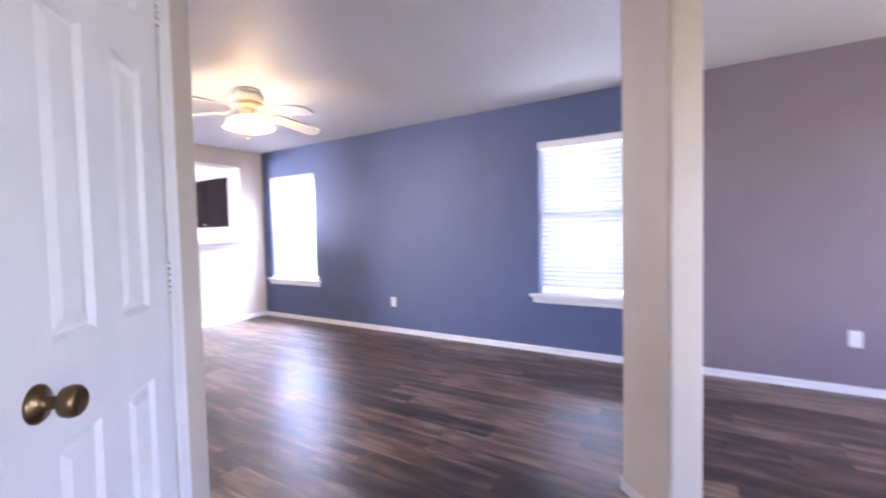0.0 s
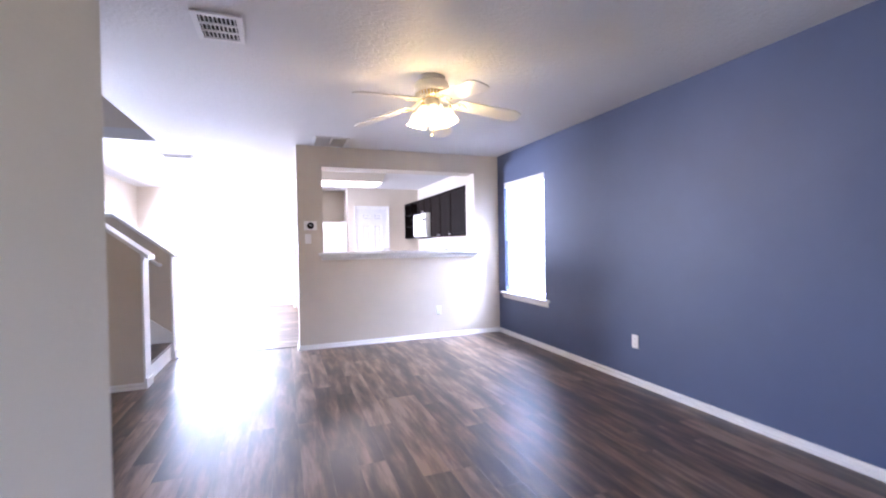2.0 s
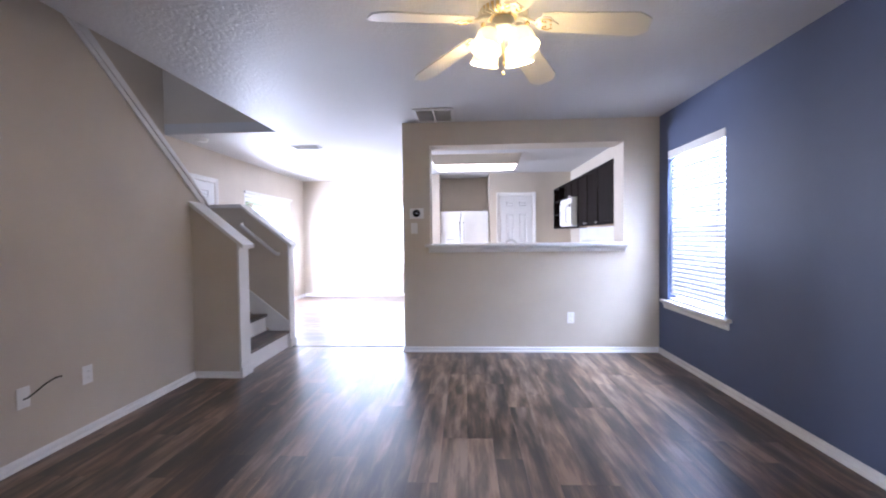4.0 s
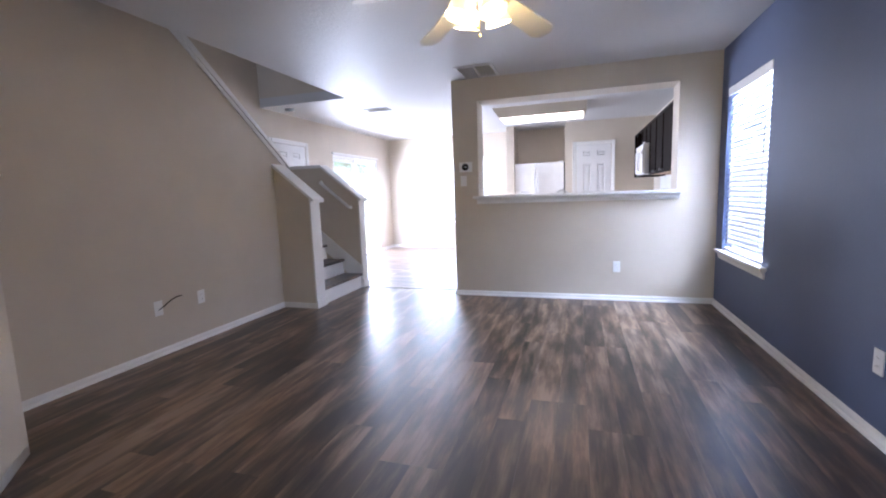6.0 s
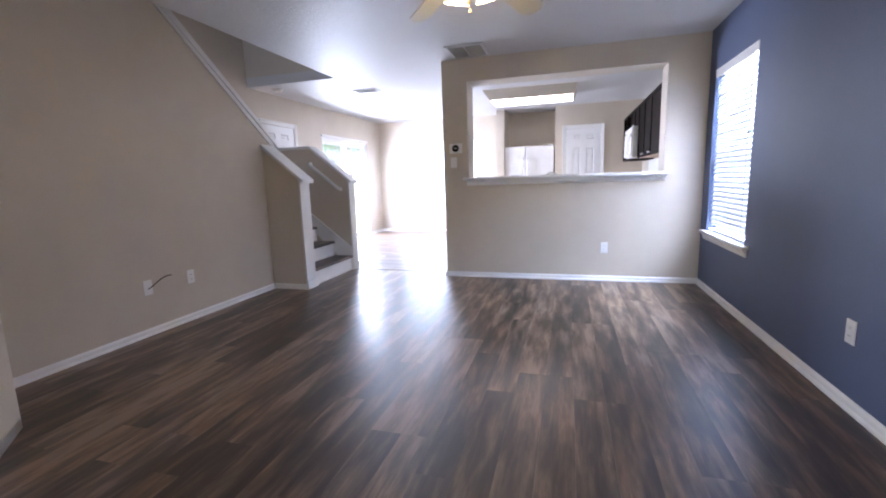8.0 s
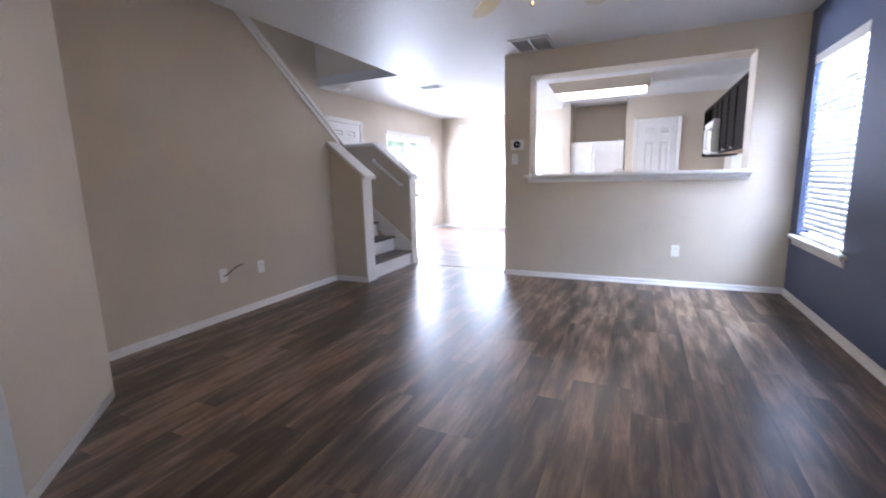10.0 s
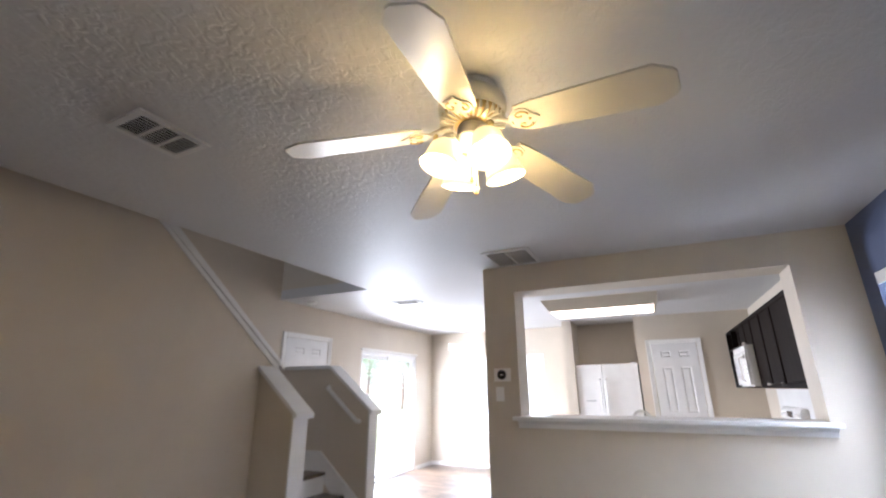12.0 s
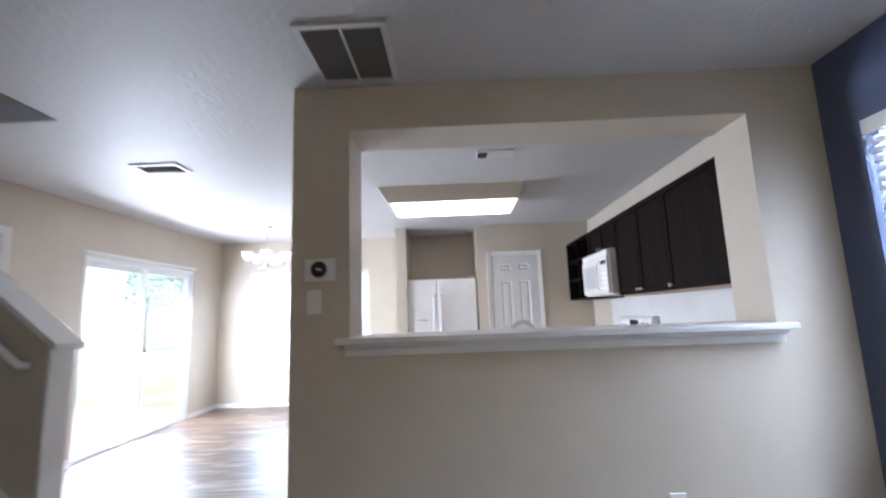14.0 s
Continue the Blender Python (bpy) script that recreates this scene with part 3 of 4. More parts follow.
def blind_window(name, m, w, h, label, units=1, tilt=-38):
    """Single-hung vinyl window set in a drywall reveal, with a wide-slat blind hanging inside. x along the wall, y into the room."""
    win = thing(name, m, label, "window", "", "structure")
    part("window_sill", boxes((-0.09, -0.10, -0.022, w + 0.09, 0.045, 0.004), bevel=0.006), TRIM, win)
    part("apron", prism([(0, -0.085), (0.012, -0.082), (0.016, -0.05), (0.026, -0.035), (0.03, -0.0225), (0, -0.0225)], "x", -0.06, w + 0.06), TRIM, win)
    uw = w / units
    for u in range(units):
        a, b = u * uw, (u + 1) * uw
        t = 0.045
        part("window_frame", boxes((a, -0.14, 0, a + t, -0.08, h), (b - t, -0.14, 0, b, -0.08, h), (a + t, -0.14, 0, b - t, -0.08, t), (a + t, -0.14, h - t, b - t, -0.08, h),
                                   (a + t, -0.13, h / 2 - 0.025, b - t, -0.085, h / 2 + 0.025)), VINYL, win)
        for z0, z1 in ((t, h / 2 - 0.025), (h / 2 + 0.025, h - t)):
            p = part("pane", boxes((a + t, -0.112, z0, b - t, -0.108, z1)), GLASS, win)
            p.visible_shadow = False
        blind = thing("window_blind", m @ pose(a, 0, 0), "lowered white horizontal slat blind inside the window", "window blind", "window blinds")
        part("valance", boxes((0.004, -0.012, h - 0.075, uw - 0.004, 0.004, h - 0.004), bevel=0.003), PLASTIC, blind)
        part("headrail", boxes((0.01, -0.065, h - 0.05, uw - 0.01, -0.014, h - 0.006)), PLASTIC, blind)
        n = int((h - 0.13) / 0.043)
        slat_mesh = None
        for i in range(n):
            z = h - 0.10 - i * 0.043
            if slat_mesh is None:
                bm = bmesh.new()
                pr = []
                for k in range(5):
                    v = -0.025 + 0.0125 * k
                    pr.append((v, 0.004 * (1 - (v / 0.025) ** 2)))
                pr = pr + [(v, z2 - 0.0025) for v, z2 in pr[::-1]]
                bm = prism(pr, "x", 0.008, uw - 0.008)
                moved(bm, Matrix.Rotation(radians(tilt), 4, "X"))
                slat_mesh = mesh_of("slat", bm, SLAT)
            s = new("slat", slat_mesh)
            s.parent = blind
            s.location = (0, -0.036, z)
        part("bottom_rail", boxes((0.008, -0.058, 0.012, uw - 0.008, -0.014, 0.03), bevel=0.004), PLASTIC, blind)
        for x in (0.13, uw - 0.13):
            part("ladder_cord", boxes((x - 0.0012, -0.0125, 0.02, x + 0.0012, -0.0105, h - 0.05)), PLASTIC, blind)
        part("wand", tube([(0.07, 0.006, h - 0.06), (0.072, 0.008, h - 0.65)], 0.004, 6), PLASTIC, blind)
    return win


blind_window("window_1", pose(W1[1], BY, W1[2], 0, 0, 180), W1[1] - W1[0], W1[3] - W1[2], "white vinyl window with lowered white blinds", tilt=68)
blind_window("window_2", pose(W2[1], BY, W2[2], 0, 0, 180), W2[1] - W2[0], W2[3] - W2[2], "white vinyl window with lowered white blinds near the corner", tilt=-63)
blind_window("window_3", pose(DX, WD[1], WD[2], 0, 0, -90), WD[1] - WD[0], WD[3] - WD[2], "wide white dining window with lowered white blinds", units=2, tilt=-34)

# sliding glass door
w, h = SL[1] - SL[0], SL[3]
slider = thing("sliding_door", pose(SL[0], DY, 0), "closed white vinyl sliding glass patio door", "sliding door", "", "structure")
part("outer_frame", boxes((0, -0.12, 0, 0.04, -0.01, h), (w - 0.04, -0.12, 0, w, -0.01, h), (0.04, -0.12, h - 0.045, w - 0.04, -0.01, h), (0.04, -0.12, 0, w - 0.04, -0.01, 0.03)), VINYL, slider)
for a, b, y in ((0.04, w / 2 + 0.03, -0.055), (w / 2 - 0.03, w - 0.04, -0.10)):
    leaf = part("sash", boxes((a, y - 0.02, 0.03, a + 0.06, y + 0.02, h - 0.045), (b - 0.06, y - 0.02, 0.03, b, y + 0.02, h - 0.045),
                              (a + 0.06, y - 0.02, 0.03, b - 0.06, y + 0.02, 0.10), (a + 0.06, y - 0.02, h - 0.105, b - 0.06, y + 0.02, h - 0.045)), VINYL, slider)
    p = part("pane", boxes((a + 0.06, y - 0.003, 0.10, b - 0.06, y + 0.003, h - 0.105)), GLASS, leaf)
    p.visible_shadow = False
part("handle", boxes((0.06, -0.035, 0.95, 0.085, -0.012, 1.16), bevel=0.004), PLASTIC, slider)
part("track_rail", boxes((0.02, -0.005, h + 0.005, w + 0.03, 0.035, h + 0.04), bevel=0.004), TRIM, slider)


# ---- ceiling fan ----
FAN = (-3.06, 2.388)
fan = thing("ceiling_fan", pose(FAN[0], FAN[1], H), "white five-blade flush ceiling fan with four lit glass shades", "ceiling fan")
part("canopy", lathe([(0.0, 0), (0.098, 0), (0.098, -0.012), (0.088, -0.03), (0.0, -0.032)], 32), FANWHITE, fan)
part("motor_housing", lathe([(0.086, -0.03), (0.112, -0.036), (0.124, -0.05), (0.127, -0.085), (0.120, -0.112), (0.0, -0.114)], 32), FANWHITE, fan)
vent_ring = part("vent_ring", lathe([(0.112, -0.1145), (0.118, -0.12), (0.102, -0.142), (0.056, -0.155), (0.0, -0.157)], 32), POLISHED, fan, "cream and brass vented ring")
for i in range(30):
    bm = moved(boxes((0.066, -0.0035, -0.153, 0.121, 0.0035, -0.118), bevel=0.001), Matrix.Rotation(2 * math.pi * i / 30, 4, "Z"))
    part("fin", bm, FANWHITE, vent_ring)
BLADE_Z = -0.190
BLADE = [(0.185, -0.058), (0.24, -0.066), (0.610, -0.079), (0.658, -0.050), (0.668, -0.034), (0.668, 0.034), (0.658, 0.050), (0.610, 0.079), (0.24, 0.066), (0.185, 0.058)]
PETAL = [(0.150, -0.012), (0.168, -0.034), (0.196, -0.050), (0.226, -0.045), (0.238, -0.022), (0.262, 0), (0.238, 0.022), (0.226, 0.045), (0.196, 0.050), (0.168, 0.034), (0.150, 0.012)]
for i in range(5):
    turn = Matrix.Rotation(radians(8 + 72 * i), 4, "Z")
    seat = turn @ Matrix.Translation((0.19, 0, BLADE_Z)) @ Matrix.Rotation(radians(8.5), 4, "Y") @ Matrix.Rotation(radians(-12), 4, "X") @ Matrix.Translation((-0.19, 0, 0))
    part("blade", moved(prism(BLADE, "z", -0.004, 0.004, bevel=0.0015), seat), FANWHITE, fan)
    iron = part("blade_iron", moved(prism(PETAL, "z", -0.0125, -0.0065, bevel=0.0015), seat), FANWHITE, fan, "scrolled white blade bracket")
    part("arm", moved(tube([(0.075, 0, -0.152), (0.105, 0, -0.160), (0.135, 0, -0.178), (0.165, 0, BLADE_Z - 0.006)], 0.009), turn), FANWHITE, iron)
    for side in (-1, 1):
        curl = [(0.20 + 0.030 * (1 - 0.09 * k) * math.cos(0.62 * k), side * (0.022 + 0.020 * (1 - 0.09 * k) * math.sin(0.62 * k)), -0.014) for k in range(10)]
        part("scroll", moved(tube(curl, 0.0035, 6), seat), POLISHED, iron)
    part("screw", moved(lathe([(0, -0.0155), (0.005, -0.015), (0.006, -0.012), (0, -0.012)], 10), seat @ Matrix.Translation((0.226, 0, 0))), POLISHED, iron)
part("switch_housing", lathe([(0.052, -0.155), (0.056, -0.165), (0.054, -0.190), (0.064, -0.198), (0.066, -0.214), (0.055, -0.232), (0.03, -0.246), (0.012, -0.252), (0.0, -0.254)]), FANWHITE, fan)
for i in range(4):
    turn = Matrix.Rotation(radians(45 + 90 * i), 4, "Z")
    hang = turn @ Matrix.Translation((0.092, 0, -0.226)) @ Matrix.Rotation(radians(-17), 4, "Y") @ Matrix.Diagonal((1, 1, 0.84, 1))
    part("lamp_arm", moved(tube([(0.045, 0, -0.216), (0.064, 0, -0.205), (0.082, 0, -0.208), (0.092, 0, -0.222)], 0.010), turn), FANWHITE, fan)
    part("socket", moved(lathe([(0.0, 0.012), (0.026, 0.008), (0.034, -0.006), (0.036, -0.03), (0.02, -0.034), (0.0, -0.034)], 20), hang), FANWHITE, fan)
    part("finial", moved(lathe([(0, 0), (0.006, 0.0), (0.006, 0.008), (0.012, 0.010), (0.014, 0.016), (0.011, 0.022), (0, 0.023)], 16), hang @ pose(0.034, 0, -0.018, 0, 90, 0)), POLISHED, fan, "brass thumb screw")
    prof = [(0.030, -0.02), (0.044, -0.028), (0.056, -0.048), (0.061, -0.080), (0.065, -0.110), (0.074, -0.140), (0.071, -0.140), (0.061, -0.108), (0.052, -0.05), (0.026, -0.024)]
    part("shade", moved(lathe(prof, 28), hang), SHADE, fan, "glowing frosted tulip shade")
    part("bulb", moved(lathe([(0.0, -0.03), (0.014, -0.035), (0.026, -0.07), (0.030, -0.095), (0.022, -0.118), (0.0, -0.126)], 18), hang), BULB, fan, "lit warm bulb")
    glow = Matrix.Translation((FAN[0], FAN[1], H)) @ hang @ Vector((0.066, 0, -0.155))
    bulb("fan_bulb", glow, 0.86, WARM, 0.03)
    # added point between the shades, no bulb there: stands in for glow through glass
    bulb("fan_glow_fill", Matrix.Translation((FAN[0], FAN[1], H)) @ Matrix.Rotation(radians(90 * i), 4, "Z") @ Vector((0.080, 0, -0.262)), 0.16, WARM, 0.012)
for x, n in ((0.022, -0.365), (-0.020, -0.395)):
    part("pull_chain", tube([(x, 0.0, -0.246), (x, 0, n)], 0.0018, 5), POLISHED, fan)
    part("chain_pull", moved(lathe([(0.0, 0), (0.006, -0.006), (0.008, -0.02), (0.0, -0.028)], 10), pose(x, 0, n + 0.002)), POLISHED, fan)


# ---- ceiling vents, detectors ----
def ceiling_vent(name, x0, y0, x1, y1, label, bays, along, n, dark):
    """Grille in a flanged frame under the ceiling; slats run along x or y."""
    v = thing(name, pose((x0 + x1) / 2, (y0 + y1) / 2, H), label, "ceiling vent")
    w, d = (x1 - x0) / 2, (y1 - y0) / 2
    f = 0.028
    part("frame", boxes((-w, -d, -0.012, w, -d + f, -0.001), (-w, d - f, -0.012, w, d, -0.001), (-w, -d + f, -0.012, -w + f, d - f, -0.001), (w - f, -d + f, -0.012, w, d - f, -0.001)), GRILLE, v)
    # flat sheet instead of a duct: the shade behind the slats is its colour
    part("backing", boxes((-w + f, -d + f, -0.003, w - f, d - f, -0.001)), dark, v)
    iw, il = w - f, d - f
    if along == "x":
        step = 2 * il / n
        for i in range(n):
            c = -il + step * (i + 0.5)
            bm = moved(boxes((-iw, -step * 0.36, -0.0008, iw, step * 0.36, 0.0008)), Matrix.Translation((0, c, -0.0075)) @ Matrix.Rotation(radians(-48), 4, "X"))
            part("slat", bm, GRILLE, v)
        for b in range(1, bays):
            c = -iw + 2 * iw * b / bays
            part("divider", boxes((c - 0.006, -il, -0.013, c + 0.006, il, -0.004)), GRILLE, v)
    else:
        step = 2 * iw / n
        for i in range(n):
            c = -iw + step * (i + 0.5)
            bm = moved(boxes((-step * 0.36, -il, -0.0008, step * 0.36, il, 0.0008)), Matrix.Translation((c, 0, -0.0075)) @ Matrix.Rotation(radians(35), 4, "Y"))
            part("slat", bm, GRILLE, v)
        for b in range(1, bays):
            c = -il + 2 * il * b / bays
            part("divider", boxes((-iw, c - 0.006, -0.013, iw, c + 0.006, -0.004)), GRILLE, v)
    return v


ceiling_vent("return_air_grille", -5.445, 1.70, -4.995, 2.092, "white two-bay return air grille on the ceiling", 2, "y", 26, DUCT_SHADE)
ceiling_vent("supply_vent", -2.885, 0.94, -2.575, 1.18, "white rectangular supply air vent on the ceiling", 3, "x", 9, DUCT_DEEP_SHADE)
ceiling_vent("supply_vent", -6.66, -0.07, -6.45, 0.29, "white supply air vent on the dining ceiling", 1, "y", 8, DUCT_DEEP_SHADE)


def detector(x, y, r, label):
    d = thing("smoke_detector", pose(x, y, H), label, "smoke detector")
    part("base", lathe([(0, 0), (r, 0), (r, -0.008), (r * 0.95, -0.012), (0, -0.012)]), PLASTIC, d)
    part("cover", lathe([(r * 0.9, -0.012), (r * 0.88, -0.03), (r * 0.6, -0.036), (0, -0.036)]), PLASTIC, d)


detector(-5.97, -0.95, 0.065, "round white smoke detector on the ceiling beside the stairwell")
vent = thing("supply_vent", pose(-6.55, 2.68, H), "small white kitchen supply vent on the ceiling", "ceiling vent")
part("plate", boxes((-0.08, -0.14, -0.012, 0.08, 0.14, -0.001), bevel=0.003), GRILLE, vent)
# dark slab for the open slot, the shade painted in its colour
part("louvre", boxes((-0.05, -0.13, -0.016, 0.05, -0.06, -0.012)), DUCT_DEEP_SHADE, vent)


# ---- wall plates ----
def wall_plate(name, m, kind, label):
    p = thing(name, m, label, "outlet" if kind == "outlet" else "switch")
    part("plate", boxes((-0.036, 0.0, -0.058, 0.036, 0.006, 0.058), bevel=0.002), PLASTIC, p)
    if kind == "outlet":
        for z in (-0.02, 0.02):
            face = part("socket", boxes((-0.016, 0.006, z - 0.014, 0.016, 0.008, z + 0.014), bevel=0.001), PLASTIC, p)
            for x in (-0.006, 0.006):
                part("slot", boxes((x - 0.001, 0.008, z - 0.004, x + 0.001, 0.0084, z + 0.005)), BLACK, face)
    elif kind == "switch":
        part("rocker", boxes((-0.016, 0.006, -0.033, 0.016, 0.010, 0.033), bevel=0.002), PLASTIC, p)
    return p


wall_plate("wall_outlet", pose(-3.015, BY, 0.368, 0, 0, 180), "outlet", "white duplex outlet on the slate blue wall")
wall_plate("wall_outlet", pose(1.115, BY, 0.39, 0, 0, 180), "outlet", "white duplex outlet on the mauve wall")
wall_plate("wall_outlet", pose(PX, 3.29, 0.362, 0, 0, -90), "outlet", "white duplex outlet under the pass-through")
wall_plate("wall_outlet", pose(-3.536, LY, 0.377, 0, 0, 0), "outlet", "white duplex outlet on the stair wall")
cable = wall_plate("cable_plate", pose(-3.133, LY, 0.377, 0, 0, 0), "blank", "white cable wall plate with a loose black cable")
part("cable", tube([(0.0, 0.006, -0.01), (0.0, 0.03, 0.0), (-0.02, 0.06, 0.03), (-0.06, 0.075, 0.06), (-0.11, 0.08, 0.075), (-0.15, 0.08, 0.073)], 0.0045), BLACK, cable, "thin black coax cable")
wall_plate("light_switch", pose(PX, 1.648, 1.327, 0, 0, -90), "switch", "white rocker switch below the thermostat")
th = thing("thermostat", pose(PX, 1.676, 1.483, 0, 0, -90), "round black-faced thermostat on a white trim plate", "thermostat")
part("trim_plate", boxes((-0.075, 0, -0.055, 0.075, 0.006, 0.055), bevel=0.002), PLASTIC, th)
part("ring", moved(lathe([(0, 0), (0.042, 0), (0.042, 0.02), (0.039, 0.024), (0.0, 0.024)], 32), pose(0, 0.006, 0, -90)), STEEL, th)
part("display", moved(lathe([(0, 0), (0.0385, 0), (0.036, 0.003), (0, 0.0035)], 32), pose(0, 0.0302, 0, -90)), BLACK, th)
part("readout", moved(boxes((-0.016, 0.0342, -0.004, 0.012, 0.0346, 0.004)), Matrix.Rotation(radians(-15), 4, "Y")), PLASTIC, th)


# ---- kitchen ----
kl = thing("kitchen_ceiling_light", pose(0, 0, 0), "cream box ceiling light with lit fluorescent lens", "ceiling light")
bm = bmesh.new()
top = [bm.verts.new(p) for p in ((-8.06, 1.655, H - 0.001), (-7.27, 1.655, H - 0.001), (-7.27, 3.02, H - 0.001), (-8.06, 3.02, H - 0.001))]
low = [bm.verts.new(p) for p in ((-7.97, 1.745, 2.30), (-7.36, 1.745, 2.30), (-7.36, 2.98, 2.30), (-7.97, 2.98, 2.30))]
inn = [bm.verts.new(p) for p in ((-7.95, 1.765, 2.30), (-7.38, 1.765, 2.30), (-7.38, 2.96, 2.30), (-7.95, 2.96, 2.30))]
for i in range(4):
    j = (i + 1) % 4
    bm.faces.new((top[i], top[j], low[j], low[i]))
    bm.faces.new((low[i], low[j], inn[j], inn[i]))
bmesh.ops.recalc_face_normals(bm, faces=bm.faces[:])
part("housing", bm, CREAM, kl)
part("lens", boxes((-7.95, 1.765, 2.292, -7.38, 2.96, 2.304), bevel=0.003), LENS, kl, "glowing white acrylic lens")


def shaker(w, h):
    """Cabinet door: frame with a recessed middle. x across, z up, front towards +y."""
    bm = boxes((0.002, 0, 0.002, w - 0.002, 0.02, h - 0.002))
    front = [f for f in bm.faces if f.normal.y > 0.9 or f.calc_center_median().y > 0.019]
    bmesh.ops.recalc_face_normals(bm, faces=bm.faces[:])
    bmesh.ops.inset_region(bm, faces=front, thickness=0.055, depth=0.0)
    bmesh.ops.inset_region(bm, faces=front, thickness=0.006, depth=-0.009)
    return bm


def wall_cabinet(x0, x1, z0, z1, doors, label, knobs=()):
    """Hung on the kitchen wall; x runs to the right when faced from the room."""
    c = thing("wall_cabinet", pose(x1, 3.87, z0, 0, 0, 180), label, "wall cabinet", "kitchen wall cabinets")
    w, h, d = x1 - x0, z1 - z0, BY - 3.87 - 0.002
    part("body", boxes((0, -d, 0, w, 0, h)), DARKWOOD, c)
    part("underside", boxes((0.01, -d, -0.004, w - 0.01, -0.002, 0.0)), MAPLE, c, "pale maple underside")
    dw = w / doors
    for i in range(doors):
        door = part("door", moved(shaker(dw, h), Matrix.Translation((dw * i, 0, 0))), DARKWOOD, c)
        if i in knobs:
            left = knobs[i]
            kx = dw * i + (0.035 if left else dw - 0.035)
            part("knob", moved(lathe([(0, 0), (0.006, 0), (0.006, 0.012), (0.014, 0.018), (0.014, 0.026), (0, 0.03)], 14), pose(kx, 0.02, 0.035, -90)), STEEL, door, "nickel knob")
    return c


CZ0, CZ1 = 1.356, 2.087
wall_cabinet(-6.48, -5.80, CZ0, CZ1, 1, "espresso wood wall cabinet with one shaker door", {0: False})
wall_cabinet(-7.43, -6.48, CZ0, CZ1, 2, "espresso wood wall cabinet with two shaker doors", {0: False, 1: True})
wall_cabinet(-8.20, -7.43, 1.805, CZ1, 2, "short espresso cabinet above the microwave", {0: False, 1: True})
cub = thing("cubby_shelf", pose(-8.20, 3.85, CZ0, 0, 0, 180), "open espresso cubby shelf at the end of cabinets", "shelf")
w, h, d = 0.915, CZ1 - CZ0, BY - 3.852
part("back", boxes((0, -d, 0, w, -d + 0.012, h)), DARKWOOD, cub)
for x in (0, w / 2 - 0.009, w - 0.018):
    part("upright", boxes((x, -d + 0.012, 0, x + 0.018, 0, h)), DARKWOOD, cub)
for i in range(4):
    for a, b in ((0.018, w / 2 - 0.009), (w / 2 + 0.009, w - 0.018)):
        z = (h - 0.018) * i / 3
        part("shelf_board", boxes((a, -d + 0.012, z, b, 0, z + 0.018)), DARKWOOD, cub)

setting("trim_backsplash", boxes((-8.6, BY - 0.008, 0.91, -5.80, BY - 0.001, 1.352)), painted("white backsplash enamel", (0.74, 0.73, 0.71), 0.4), "plain white kitchen backsplash below the cabinets", "backsplash")
mw = thing("microwave", pose(-7.435, 3.79, 1.372, 0, 0, 180), "white over-the-range microwave with vent grille", "microwave")
w, h, d = 0.76, 0.43, BY - 3.79 - 0.002
part("body", boxes((0, -d, 0, w, 0, h), bevel=0.004), APPLIANCE, mw)
door = part("door", boxes((0.19, 0, 0.015, w - 0.01, 0.03, h - 0.075), bevel=0.006), APPLIANCE, mw)
part("window", boxes((0.27, 0.03, 0.07, w - 0.09, 0.032, h - 0.13), bevel=0.0005), material("microwave screen", (0.42, 0.42, 0.43), 0.3), door, "grey screened window")
part("handle", tube([(0.215, 0.03, 0.05), (0.215, 0.06, 0.07), (0.215, 0.06, h - 0.13), (0.215, 0.03, h - 0.11)], 0.011), APPLIANCE, door)
panel = part("control_panel", boxes((0.008, 0, 0.015, 0.185, 0.028, h - 0.075), bevel=0.004), APPLIANCE, mw)
part("display", boxes((0.03, 0.028, h - 0.14, 0.165, 0.0295, h - 0.105)), BLACK, panel)
for i in range(4):
    for j in range(3):
        part("button", boxes((0.035 + 0.045 * j, 0.028, 0.05 + 0.045 * i, 0.068 + 0.045 * j, 0.030, 0.08 + 0.045 * i)), PLASTIC, panel)
grille = part("vent_grille", boxes((0.008, 0, h - 0.07, w - 0.008, 0.02, h - 0.006), bevel=0.004), APPLIANCE, mw)
for i in range(4):
    part("louvre", boxes((0.03, 0.02, h - 0.06 + 0.012 * i, w - 0.03, 0.022, h - 0.055 + 0.012 * i)), GRILLE, grille)

fr = thing("refrigerator", pose(-9.31, 2.638, 0, 0, 0, -90), "white side-by-side refrigerator in a wall recess", "refrigerator")
w, h = 0.93, 1.73
part("body", boxes((0, -0.60, 0.02, w, -0.06, h), bevel=0.008), APPLIANCE, fr)
for a, b, hx in ((0.0, 0.53, 0.49), (0.535, w, 0.575)):
    door = part("door", boxes((a, -0.055, 0.06, b, 0.0, h - 0.008), bevel=0.010), APPLIANCE, fr)
    part("handle", tube([(hx, 0.0, 0.75), (hx, 0.04, 0.78), (hx, 0.045, 1.0), (hx, 0.045, 1.42), (hx, 0.04, 1.47), (hx, 0.0, 1.5)], 0.013), APPLIANCE, door)
disp = part("dispenser", boxes((0.62, 0.0, 0.82, 0.85, 0.006, 1.24), bevel=0.002), APPLIANCE, fr, "white water dispenser panel")
part("slot", boxes((0.66, 0.006, 1.165, 0.81, 0.008, 1.178)), material("dispenser grey", (0.30, 0.30, 0.31), 0.4), disp)
part("hinge_cap", boxes((0.02, -0.10, h, 0.10, -0.01, h + 0.018), bevel=0.004), APPLIANCE, fr)

